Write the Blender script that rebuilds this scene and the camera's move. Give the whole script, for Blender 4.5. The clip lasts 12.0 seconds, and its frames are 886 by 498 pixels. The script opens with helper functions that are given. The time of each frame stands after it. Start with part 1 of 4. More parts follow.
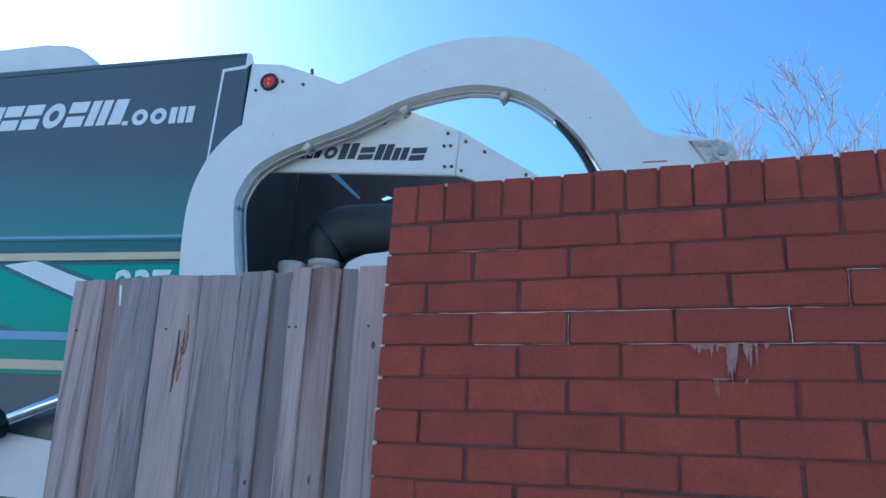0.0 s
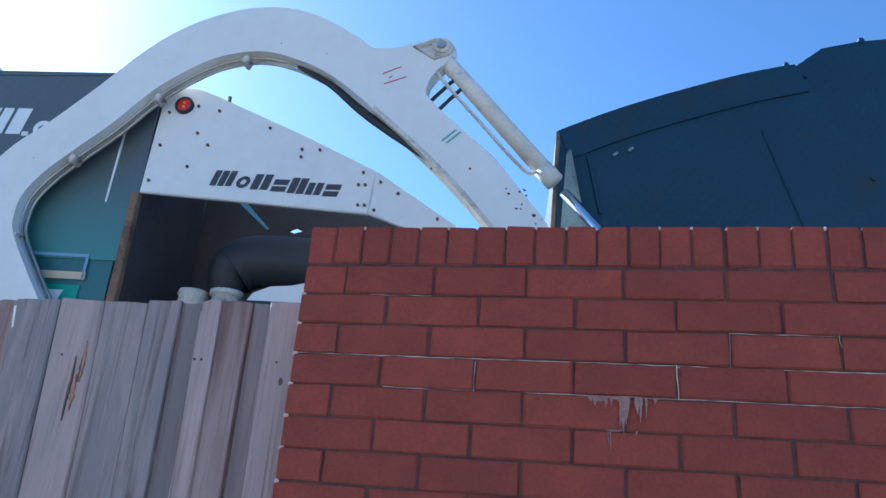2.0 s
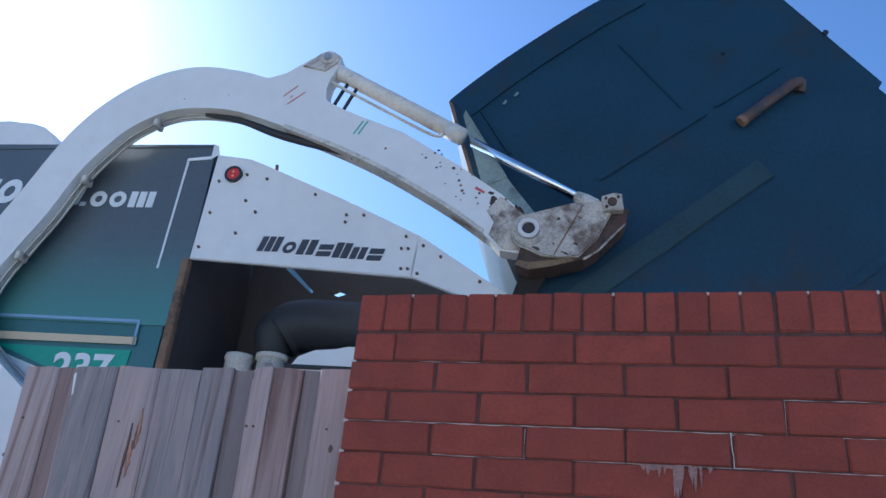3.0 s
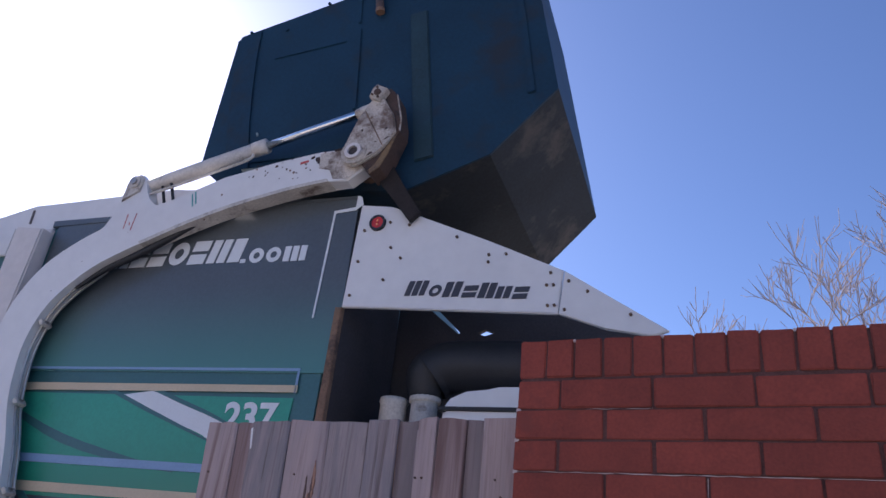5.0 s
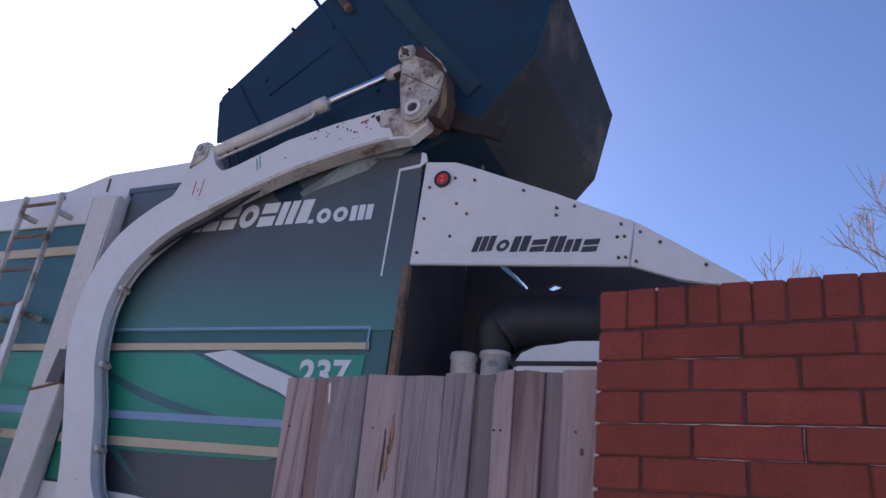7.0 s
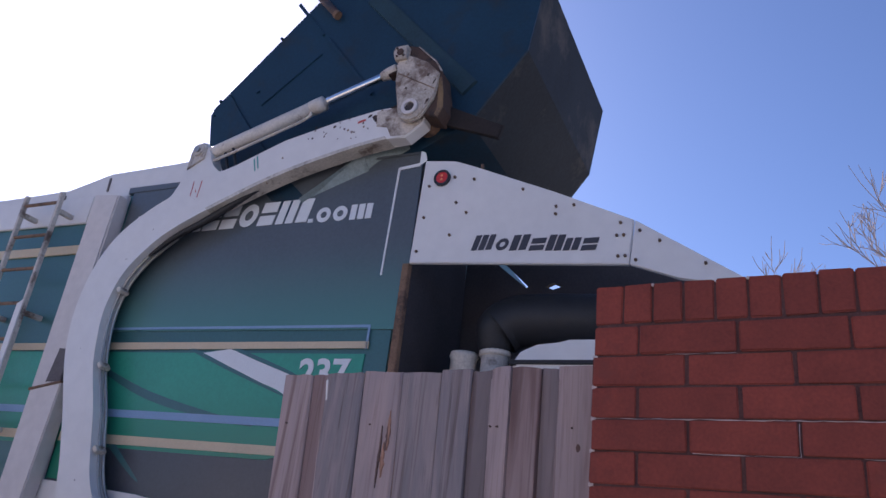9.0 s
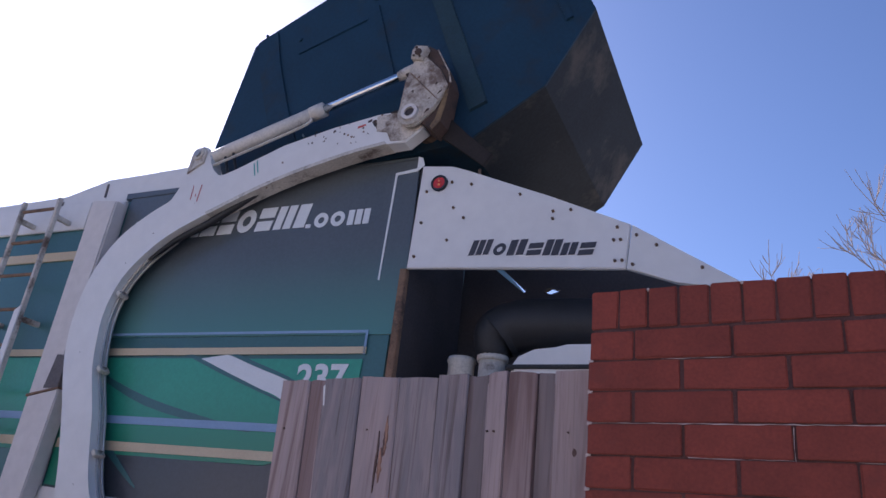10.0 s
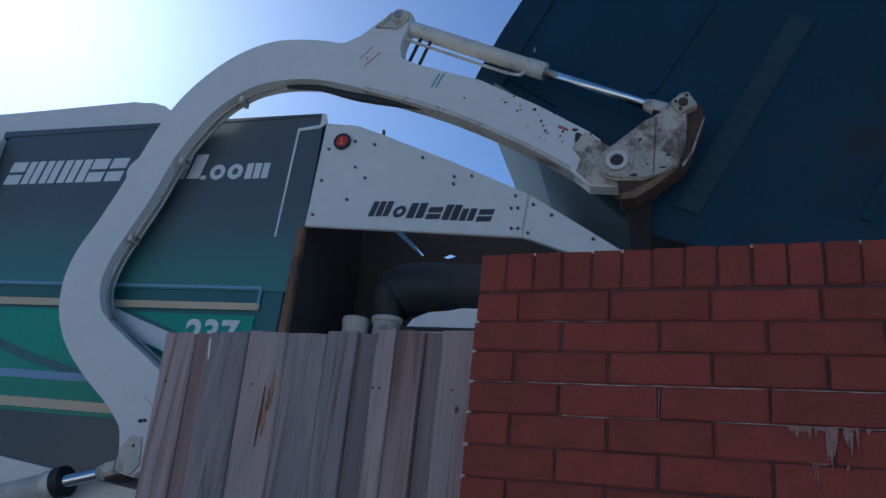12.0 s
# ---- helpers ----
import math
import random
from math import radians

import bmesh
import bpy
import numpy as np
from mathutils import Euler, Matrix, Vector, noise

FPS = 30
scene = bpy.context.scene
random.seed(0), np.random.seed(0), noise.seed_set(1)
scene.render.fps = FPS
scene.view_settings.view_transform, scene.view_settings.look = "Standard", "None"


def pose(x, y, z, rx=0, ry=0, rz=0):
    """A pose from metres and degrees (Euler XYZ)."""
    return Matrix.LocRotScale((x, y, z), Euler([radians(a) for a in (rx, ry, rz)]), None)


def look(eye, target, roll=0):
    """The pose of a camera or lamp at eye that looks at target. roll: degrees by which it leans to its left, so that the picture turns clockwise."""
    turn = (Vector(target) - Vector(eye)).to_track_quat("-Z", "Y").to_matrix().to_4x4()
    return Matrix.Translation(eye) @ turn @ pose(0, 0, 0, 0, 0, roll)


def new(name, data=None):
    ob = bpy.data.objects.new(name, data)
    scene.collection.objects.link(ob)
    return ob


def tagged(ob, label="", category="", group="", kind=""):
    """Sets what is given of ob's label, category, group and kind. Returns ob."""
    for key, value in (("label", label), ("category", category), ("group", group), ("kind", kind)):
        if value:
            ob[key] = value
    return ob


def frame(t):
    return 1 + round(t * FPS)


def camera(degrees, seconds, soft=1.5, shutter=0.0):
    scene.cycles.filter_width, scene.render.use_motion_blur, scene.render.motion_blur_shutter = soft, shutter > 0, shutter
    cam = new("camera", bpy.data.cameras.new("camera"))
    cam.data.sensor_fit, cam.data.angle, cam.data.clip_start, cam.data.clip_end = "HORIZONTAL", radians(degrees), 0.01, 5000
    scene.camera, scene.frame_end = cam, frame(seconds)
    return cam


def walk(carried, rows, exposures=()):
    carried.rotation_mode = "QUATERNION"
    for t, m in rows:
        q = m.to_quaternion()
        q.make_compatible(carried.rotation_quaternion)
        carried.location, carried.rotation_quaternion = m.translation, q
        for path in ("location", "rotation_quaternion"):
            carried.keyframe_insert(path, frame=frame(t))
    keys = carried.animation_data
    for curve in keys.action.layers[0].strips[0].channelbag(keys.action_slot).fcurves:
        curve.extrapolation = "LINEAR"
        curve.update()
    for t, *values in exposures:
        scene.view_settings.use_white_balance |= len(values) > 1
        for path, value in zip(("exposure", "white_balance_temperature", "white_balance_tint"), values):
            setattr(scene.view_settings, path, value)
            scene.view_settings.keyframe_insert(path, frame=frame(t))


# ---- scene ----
cam = camera(61.5, 12.0)

PATH = [
    (0, (0.648, -1.464, 1.463), (0.011, 0.337, 2.056), 3.2),
    (0.5, (0.645, -1.495, 1.458), (0.11, 0.333, 2.066), 3.9),
    (1, (0.637, -1.511, 1.46), (0.177, 0.33, 2.093), 4.3),
    (1.5, (0.634, -1.511, 1.459), (0.227, 0.333, 2.117), 4.6),
    (2, (0.638, -1.522, 1.46), (0.251, 0.309, 2.165), 4.6),
    (2.5, (0.628, -1.542, 1.458), (0.211, 0.251, 2.24), 5.5),
    (3, (0.627, -1.558, 1.463), (0.138, 0.188, 2.307), 5.4),
    (3.2, (0.623, -1.558, 1.454), (0.079, 0.159, 2.324), 6.1),
    (4.8, (0.589, -1.586, 1.487), (-0.208, 0.008, 2.395), 6.5),
    (5, (0.582, -1.574, 1.493), (-0.244, 0.016, 2.382), 6.7),
    (5.5, (0.564, -1.563, 1.49), (-0.328, 0.013, 2.338), 7.0),
    (6, (0.564, -1.555, 1.483), (-0.354, 0.02, 2.306), 7.1),
    (6.5, (0.552, -1.54, 1.482), (-0.425, 0.011, 2.283), 7.4),
    (7, (0.541, -1.55, 1.491), (-0.445, 0.011, 2.26), 7.1),
    (9, (0.551, -1.539, 1.483), (-0.439, 0.02, 2.253), 7.1),
    (9.5, (0.556, -1.541, 1.488), (-0.431, 0.022, 2.251), 6.8),
    (10, (0.559, -1.544, 1.482), (-0.425, 0.012, 2.264), 6.9),
    (10.5, (0.562, -1.544, 1.479), (-0.403, 0.02, 2.267), 6.8),
    (11, (0.565, -1.528, 1.478), (-0.378, 0.066, 2.233), 6.9),
    (11.5, (0.571, -1.528, 1.473), (-0.266, 0.13, 2.214), 7.1),
    (12, (0.58, -1.534, 1.47), (-0.177, 0.171, 2.192), 6.6),
]
EXPOSURE = ((0, 1.14, 4900, -4), (1.2, 1.14, 5150, 1), (2.5, 1.09, 5250, 2), (3.2, 0.94, 5500, 8), (4.8, 0.60, 5980, 24), (7.0, 0.56, 6120, 27), (10.0, 0.54, 6120, 26), (11.0, 0.30, 5800, 14), (12.0, -0.08, 5230, 3))
walk(cam, [(t, look(eye, target, roll)) for t, eye, target, roll in PATH], EXPOSURE)

# ---- sky, sun, exposure ----
SUN_AZ, SUN_EL = -59.0, 32.5          # degrees from +y towards +x, and above the horizon
sun_dir = Vector((math.sin(radians(SUN_AZ)) * math.cos(radians(SUN_EL)), math.cos(radians(SUN_AZ)) * math.cos(radians(SUN_EL)), math.sin(radians(SUN_EL))))
world = bpy.data.worlds.new("sky")
scene.world = world
world.use_nodes = True
wn = world.node_tree.nodes
sky = wn.new("ShaderNodeTexSky")
sky.sky_type, sky.sun_disc = "NISHITA", False
sky.sun_elevation, sky.sun_rotation = radians(SUN_EL), radians(SUN_AZ)
sky.air_density, sky.dust_density, sky.ozone_density = 0.85, 0.75, 5.5
wn["Background"].inputs["Strength"].default_value = 0.112
world.node_tree.links.new(sky.outputs[0], wn["Background"].inputs["Color"])
sun = new("sun", bpy.data.lights.new("sun", "SUN"))
sun.data.energy, sun.data.angle, sun.data.color = 5.0, radians(0.5), (1.0, 0.95, 0.88)
sun.matrix_basis = look(sun_dir * 50, (0, 0, 0))


# ---- materials ----
def material(name, color, rough=0.6, metal=0.0, vary=0.25, scale=8.0, fine=90.0, bump=0.15, second=None, amount=0.5, grain=None, per_piece=0.0, spec=0.5, coat=0.0, warp=0.0):
    """Base colour broken up by a coarse and a fine noise, stains of a second colour, and a fine relief."""
    m = bpy.data.materials.new(name)
    m.use_nodes = True
    nt = m.node_tree
    b = nt.nodes["Principled BSDF"]
    link = nt.links.new
    co = nt.nodes.new("ShaderNodeTexCoord")
    mp = nt.nodes.new("ShaderNodeMapping")
    link(co.outputs["Object"], mp.inputs["Vector"])
    if grain:
        mp.inputs["Scale"].default_value = grain
    vec = mp.outputs["Vector"]
    info = nt.nodes.new("ShaderNodeObjectInfo")
    if per_piece:
        shift = nt.nodes.new("ShaderNodeVectorMath")
        shift.operation = "ADD"
        sc = nt.nodes.new("ShaderNodeMath")
        sc.operation = "MULTIPLY"
        sc.inputs[1].default_value = 37.0
        link(info.outputs["Random"], sc.inputs[0])
        link(vec, shift.inputs[0])
        link(sc.outputs[0], shift.inputs[1])
        vec = shift.outputs[0]
    n1 = nt.nodes.new("ShaderNodeTexNoise")
    n1.inputs["Scale"].default_value, n1.inputs["Detail"].default_value = scale, 5
    n2 = nt.nodes.new("ShaderNodeTexNoise")
    n2.inputs["Scale"].default_value, n2.inputs["Detail"].default_value = fine, 4
    n1.inputs["Distortion"].default_value, n2.inputs["Distortion"].default_value = warp, warp * 0.5
    link(vec, n1.inputs["Vector"])
    link(vec, n2.inputs["Vector"])
    add = nt.nodes.new("ShaderNodeMath")
    add.operation = "ADD"
    link(n1.outputs[0], add.inputs[0])
    link(n2.outputs[0], add.inputs[1])
    rng = nt.nodes.new("ShaderNodeMapRange")
    rng.inputs["From Min"].default_value, rng.inputs["From Max"].default_value = 0.6, 1.4
    rng.inputs["To Min"].default_value, rng.inputs["To Max"].default_value = 1 - vary, 1 + vary
    link(add.outputs[0], rng.inputs["Value"])
    val = rng.outputs[0]
    if per_piece:
        pr = nt.nodes.new("ShaderNodeMapRange")
        pr.inputs["To Min"].default_value, pr.inputs["To Max"].default_value = 1 - per_piece, 1 + per_piece
        link(info.outputs["Random"], pr.inputs["Value"])
        mu = nt.nodes.new("ShaderNodeMath")
        mu.operation = "MULTIPLY"
        link(val, mu.inputs[0])
        link(pr.outputs[0], mu.inputs[1])
        val = mu.outputs[0]
    base = nt.nodes.new("ShaderNodeVectorMath")
    base.operation = "SCALE"
    base.inputs[0].default_value = color
    link(val, base.inputs["Scale"])
    out = base.outputs[0]
    if second:
        n3 = nt.nodes.new("ShaderNodeTexNoise")
        n3.inputs["Scale"].default_value, n3.inputs["Detail"].default_value, n3.inputs["Roughness"].default_value = scale * 0.7, 8, 0.7
        link(vec, n3.inputs["Vector"])
        r3 = nt.nodes.new("ShaderNodeMapRange")
        r3.inputs["From Min"].default_value, r3.inputs["From Max"].default_value = 1.0 - amount, 1.12 - amount
        link(n3.outputs[0], r3.inputs["Value"])
        mix = nt.nodes.new("ShaderNodeMix")
        mix.data_type = "RGBA"
        link(r3.outputs[0], mix.inputs["Factor"])
        link(out, mix.inputs["A"])
        mix.inputs["B"].default_value = (*second, 1)
        out = mix.outputs["Result"]
    link(out, b.inputs["Base Color"])
    b.inputs["Roughness"].default_value, b.inputs["Metallic"].default_value = rough, metal
    b.inputs["Specular IOR Level"].default_value = spec
    b.inputs["Coat Weight"].default_value = coat
    b.inputs["Coat Roughness"].default_value = 0.15
    if bump:
        bp = nt.nodes.new("ShaderNodeBump")
        bp.inputs["Strength"].default_value, bp.inputs["Distance"].default_value = bump, 0.004
        link(add.outputs[0], bp.inputs["Height"])
        link(bp.outputs[0], b.inputs["Normal"])
    return m


BRICK = material("brick_red", (0.188, 0.0345, 0.0218), 0.8, vary=0.24, scale=14, fine=160, bump=0.35, per_piece=0.13, second=(0.16, 0.034, 0.024), amount=0.42)
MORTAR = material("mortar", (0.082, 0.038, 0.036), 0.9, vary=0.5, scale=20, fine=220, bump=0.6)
LIME_RUN = material("lime_run", (0.235, 0.14, 0.13), 0.9, vary=0.5, scale=40, fine=260, bump=0.3)
LIME = material("lime_and_rim_light", (0.50, 0.43, 0.42), 0.9, vary=0.3, scale=60, fine=300, bump=0.4)
WOOD_EDGE = material("raw_wood_edge", (0.30, 0.17, 0.12), 0.85, vary=0.6, scale=5, fine=20, bump=0.5, grain=(8, 8, 1.0), second=(0.13, 0.07, 0.055), amount=0.5)
WOOD_KNOT = material("wood_knot", (0.115, 0.07, 0.06), 0.85, vary=0.4, scale=40, fine=200, bump=0.4)
WHITE = material("white_truck_paint", (0.68, 0.655, 0.63), 0.42, vary=0.06, scale=1.2, fine=12, bump=0.03, second=(0.45, 0.38, 0.32), amount=0.36, coat=0.15)
DUSTY = material("dusty_white_paint", (0.60, 0.55, 0.52), 0.6, vary=0.1, scale=1.4, fine=14, bump=0.05, second=(0.42, 0.34, 0.29), amount=0.38)
WORN = material("chipped_white_paint", (0.54, 0.49, 0.43), 0.55, vary=0.3, scale=5, fine=60, bump=0.2, second=(0.12, 0.08, 0.06), amount=0.47)
DARKRUST = material("dark_rusty_steel", (0.075, 0.042, 0.03), 0.8, vary=0.5, scale=7, fine=90, bump=0.4, second=(0.03, 0.022, 0.02), amount=0.5)
HEAD = material("rust_chipped_white_paint", (0.47, 0.41, 0.345), 0.6, vary=0.4, scale=6, fine=70, bump=0.3, second=(0.15, 0.10, 0.072), amount=0.50)
RUST = material("rusty_steel", (0.20, 0.115, 0.07), 0.8, vary=0.4, scale=7, fine=90, bump=0.4, second=(0.07, 0.045, 0.035), amount=0.5)
CHARCOAL = material("charcoal_paint", (0.084, 0.096, 0.104), 0.4, vary=0.15, scale=1.5, fine=50, bump=0.04, coat=0.3)
DARK_VINYL = material("dark_charcoal_vinyl", (0.045, 0.050, 0.060), 0.4, vary=0.18, scale=1.4, fine=50, bump=0.04, coat=0.3)
GREEN = material("green_vinyl", (0.02, 0.28, 0.18), 0.4, vary=0.14, scale=1.2, fine=50, bump=0.04, coat=0.3)
TEAL = material("dark_teal_vinyl", (0.034, 0.12, 0.12), 0.4, vary=0.14, scale=1.2, fine=50, bump=0.04, coat=0.3)
BEIGE = material("beige_stripe", (0.56, 0.45, 0.30), 0.5, vary=0.1, scale=4, fine=60, bump=0.03)
BLUE = material("pale_blue_stripe", (0.22, 0.34, 0.50), 0.5, vary=0.1, scale=4, fine=60, bump=0.03)
DECAL = material("white_decal", (0.68, 0.69, 0.69), 0.5, vary=0.06, scale=9, fine=70, bump=0.02)
DARKDECAL = material("dark_decal", (0.045, 0.042, 0.05), 0.5, vary=0.15, scale=9, fine=70, bump=0.02)
STEEL = material("galvanised_tube", (0.42, 0.40, 0.37), 0.4, 0.7, vary=0.2, scale=12, fine=90, bump=0.1)
CHROME = material("chrome_rod", (0.72, 0.72, 0.72), 0.12, 1.0, vary=0.06, scale=12, fine=90, bump=0.0)
RUBBER = material("black_rubber", (0.018, 0.018, 0.02), 0.6, vary=0.3, scale=10, fine=80, bump=0.15)
BLACK = material("near_black_steel", (0.044, 0.036, 0.036), 0.7, vary=0.4, scale=3, fine=60, bump=0.2)
SKIP = material("dark_teal_skip_paint", (0.0045, 0.030, 0.055), 0.55, vary=0.3, scale=1.8, fine=40, bump=0.12, second=(0.020, 0.024, 0.028), amount=0.46, spec=0.4)
LEG = material("sooty_rusted_steel", (0.020, 0.014, 0.012), 0.85, vary=0.5, scale=6, fine=70, bump=0.3, second=(0.055, 0.036, 0.024), amount=0.44)
OCHRE = material("ochre_stained_edge", (0.19, 0.12, 0.06), 0.75, vary=0.4, scale=8, fine=70, bump=0.3, second=(0.09, 0.06, 0.045), amount=0.5)
SKIP_UNDER = material("dirty_underside_paint", (0.016, 0.020, 0.024), 0.8, vary=0.4, scale=2.2, fine=40, bump=0.3, second=(0.075, 0.064, 0.054), amount=0.47)
PALE_TEAL = material("sunlit_fold_scratch_teal", (0.20, 0.25, 0.25), 0.6, vary=0.3, scale=6, fine=60, bump=0.15, second=(0.07, 0.09, 0.10), amount=0.45)
SKIP_OLIVE = material("olive_stain_paint", (0.011, 0.036, 0.045), 0.6, vary=0.4, scale=3, fine=50, bump=0.15, second=(0.014, 0.035, 0.05), amount=0.5)
HANDLE = material("brown_rust_pipe", (0.085, 0.052, 0.045), 0.7, vary=0.4, scale=9, fine=60, bump=0.2, second=(0.03, 0.035, 0.045), amount=0.5)
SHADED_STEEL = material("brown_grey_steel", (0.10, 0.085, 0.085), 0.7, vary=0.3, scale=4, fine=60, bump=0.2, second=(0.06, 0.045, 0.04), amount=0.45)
BARREL = material("scuffed_white_barrel", (0.60, 0.55, 0.49), 0.5, vary=0.2, scale=9, fine=60, bump=0.12, second=(0.22, 0.15, 0.11), amount=0.36)
RED_LENS = material("red_lens", (0.55, 0.03, 0.015), 0.2, vary=0.15, scale=40, fine=200, bump=0.1, coat=0.6)
AMBER = material("lens_reflector", (0.85, 0.30, 0.10), 0.25, vary=0.1, scale=80, fine=200, bump=0.1)
RED_MARK = material("red_crayon", (0.50, 0.10, 0.09), 0.8, vary=0.2, scale=60, fine=200, bump=0.0)
TEAL_MARK = material("teal_marking", (0.10, 0.34, 0.31), 0.7, vary=0.2, scale=60, fine=200, bump=0.0)
BARK = material("bare_bark", (0.34, 0.28, 0.26), 0.9, vary=0.3, scale=6, fine=60, bump=0.4)
CONCRETE = material("alley_concrete", (0.38, 0.345, 0.29), 0.9, vary=0.22, scale=1.1, fine=40, bump=0.4, second=(0.27, 0.24, 0.20), amount=0.42)



def fade(m, low, z0, z1):
    """Printed vinyl: the paint runs into a second colour between two heights."""
    nt = m.node_tree
    b = nt.nodes["Principled BSDF"]
    src = b.inputs["Base Color"].links[0].from_socket
    co = nt.nodes.new("ShaderNodeTexCoord")
    sep = nt.nodes.new("ShaderNodeSeparateXYZ")
    nt.links.new(co.outputs["Object"], sep.inputs[0])
    r = nt.nodes.new("ShaderNodeMapRange")
    r.interpolation_type = "SMOOTHSTEP"
    r.inputs["From Min"].default_value, r.inputs["From Max"].default_value = z0, z1
    nt.links.new(sep.outputs["Z"], r.inputs["Value"])
    mix = nt.nodes.new("ShaderNodeMix")
    mix.data_type = "RGBA"
    nt.links.new(r.outputs[0], mix.inputs["Factor"])
    mix.inputs["A"].default_value = (*low, 1)
    nt.links.new(src, mix.inputs["B"])
    nt.links.new(mix.outputs["Result"], b.inputs["Base Color"])


fade(CHARCOAL, (0.06, 0.20, 0.18), 2.66, 3.5)
fade(GREEN, (0.01, 0.21, 0.125), 1.95, 2.45)


def wood(name, color, dark, tint, warp=0.6):
    """Weathered board: bowed growth lines, long soft streaks, and blotches of a second tint."""
    m = bpy.data.materials.new(name)
    m.use_nodes = True
    nt = m.node_tree
    b = nt.nodes["Principled BSDF"]
    link = nt.links.new
    co = nt.nodes.new("ShaderNodeTexCoord")
    info = nt.nodes.new("ShaderNodeObjectInfo")
    off = nt.nodes.new("ShaderNodeMath")
    off.operation = "MULTIPLY"
    off.inputs[1].default_value = 23.0
    link(info.outputs["Random"], off.inputs[0])
    shift = nt.nodes.new("ShaderNodeVectorMath")
    link(co.outputs["Object"], shift.inputs[0])
    link(off.outputs[0], shift.inputs[1])

    def noise_of(scale, detail, stretch):
        mp = nt.nodes.new("ShaderNodeMapping")
        mp.inputs["Scale"].default_value = stretch
        link(shift.outputs[0], mp.inputs["Vector"])
        n = nt.nodes.new("ShaderNodeTexNoise")
        n.inputs["Scale"].default_value, n.inputs["Detail"].default_value, n.inputs["Roughness"].default_value = scale, detail, 0.6
        n.inputs["Distortion"].default_value = warp
        link(mp.outputs[0], n.inputs["Vector"])
        return n.outputs[0]

    def spread(value, a, z, lo=0.0, hi=1.0):
        r = nt.nodes.new("ShaderNodeMapRange")
        r.interpolation_type = "SMOOTHSTEP"
        for key, x in zip(("From Min", "From Max", "To Min", "To Max"), (a, z, lo, hi)):
            r.inputs[key].default_value = x
        link(value, r.inputs["Value"])
        return r.outputs[0]

    def blend(factor, a, z):
        mix = nt.nodes.new("ShaderNodeMix")
        mix.data_type = "RGBA"
        link(factor, mix.inputs["Factor"])
        for key, x in (("A", a), ("B", z)):
            if isinstance(x, tuple):
                mix.inputs[key].default_value = (*x, 1)
            else:
                link(x, mix.inputs[key])
        return mix.outputs["Result"]
    broad = noise_of(1.5, 3, (7, 7, 0.8))
    streak = noise_of(2.6, 5, (9, 9, 0.45))
    fibre = noise_of(9.0, 4, (15, 15, 0.5))
    patch = noise_of(3.4, 4, (1.5, 1.5, 1.0))
    out = blend(spread(broad, 0.38, 0.62), color, tint)
    out = blend(spread(streak, 0.50, 0.68, 0.0, 0.75), out, dark)
    out = blend(spread(fibre, 0.5, 0.72, 0.0, 0.35), out, dark)
    out = blend(spread(patch, 0.48, 0.72, 0.0, 0.5), out, tint)
    link(out, b.inputs["Base Color"])
    b.inputs["Roughness"].default_value, b.inputs["Specular IOR Level"].default_value = 0.85, 0.3
    bump = nt.nodes.new("ShaderNodeBump")
    bump.inputs["Strength"].default_value, bump.inputs["Distance"].default_value = 0.5, 0.003
    link(fibre, bump.inputs["Height"])
    link(bump.outputs[0], b.inputs["Normal"])
    return m


WOOD = wood("weathered_plum_grey_wood", (0.375, 0.30, 0.295), (0.155, 0.098, 0.09), (0.30, 0.252, 0.258))
WOOD_SLATE = wood("weathered_slate_wood", (0.29, 0.245, 0.248), (0.10, 0.074, 0.074), (0.215, 0.197, 0.21), 1.8)
WOOD_RED = wood("weathered_reddish_wood", (0.30, 0.235, 0.23), (0.12, 0.072, 0.066), (0.23, 0.165, 0.16))
WOOD_DARK = wood("weathered_dark_wood", (0.23, 0.192, 0.195), (0.09, 0.064, 0.062), (0.17, 0.147, 0.152))
BOUNCE_CREAM = material("bounce_cream", (0.74, 0.68, 0.60), 0.8, vary=0.08, scale=2, fine=60, bump=0.1)


# ---- mesh helpers ----
def mesh_object(name, bm, mat, smooth=False):
    me = bpy.data.meshes.new(name)
    bmesh.ops.recalc_face_normals(bm, faces=bm.faces)
    for f in bm.faces:
        f.smooth = smooth
    bm.to_mesh(me)
    bm.free()
    me.materials.append(mat)
    return new(name, me)


def part(name, bm, mat, parent, label="", smooth=False):
    ob = mesh_object(name, bm, mat, smooth)
    ob.parent = parent
    if label:
        ob["label"] = label
    return ob


def empty(name, m=None):
    ob = new(name)
    ob.empty_display_size = 0.1
    if m:
        ob.matrix_basis = m
    return ob


def box(bm, lo, hi, bevel=0.0, m=None):
    v = bmesh.ops.create_cube(bm, size=1)["verts"]
    for p in v:
        p.co = Vector([lo[i] + (p.co[i] + 0.5) * (hi[i] - lo[i]) for i in range(3)])
    if bevel:
        e = list({x for p in v for x in p.link_edges})
        v = list({p for f in bmesh.ops.bevel(bm, geom=e, offset=bevel, segments=2, affect="EDGES")["faces"] for p in f.verts} | {p for p in v if p.is_valid})
    if m:
        bmesh.ops.transform(bm, matrix=m, verts=v)
    return bm


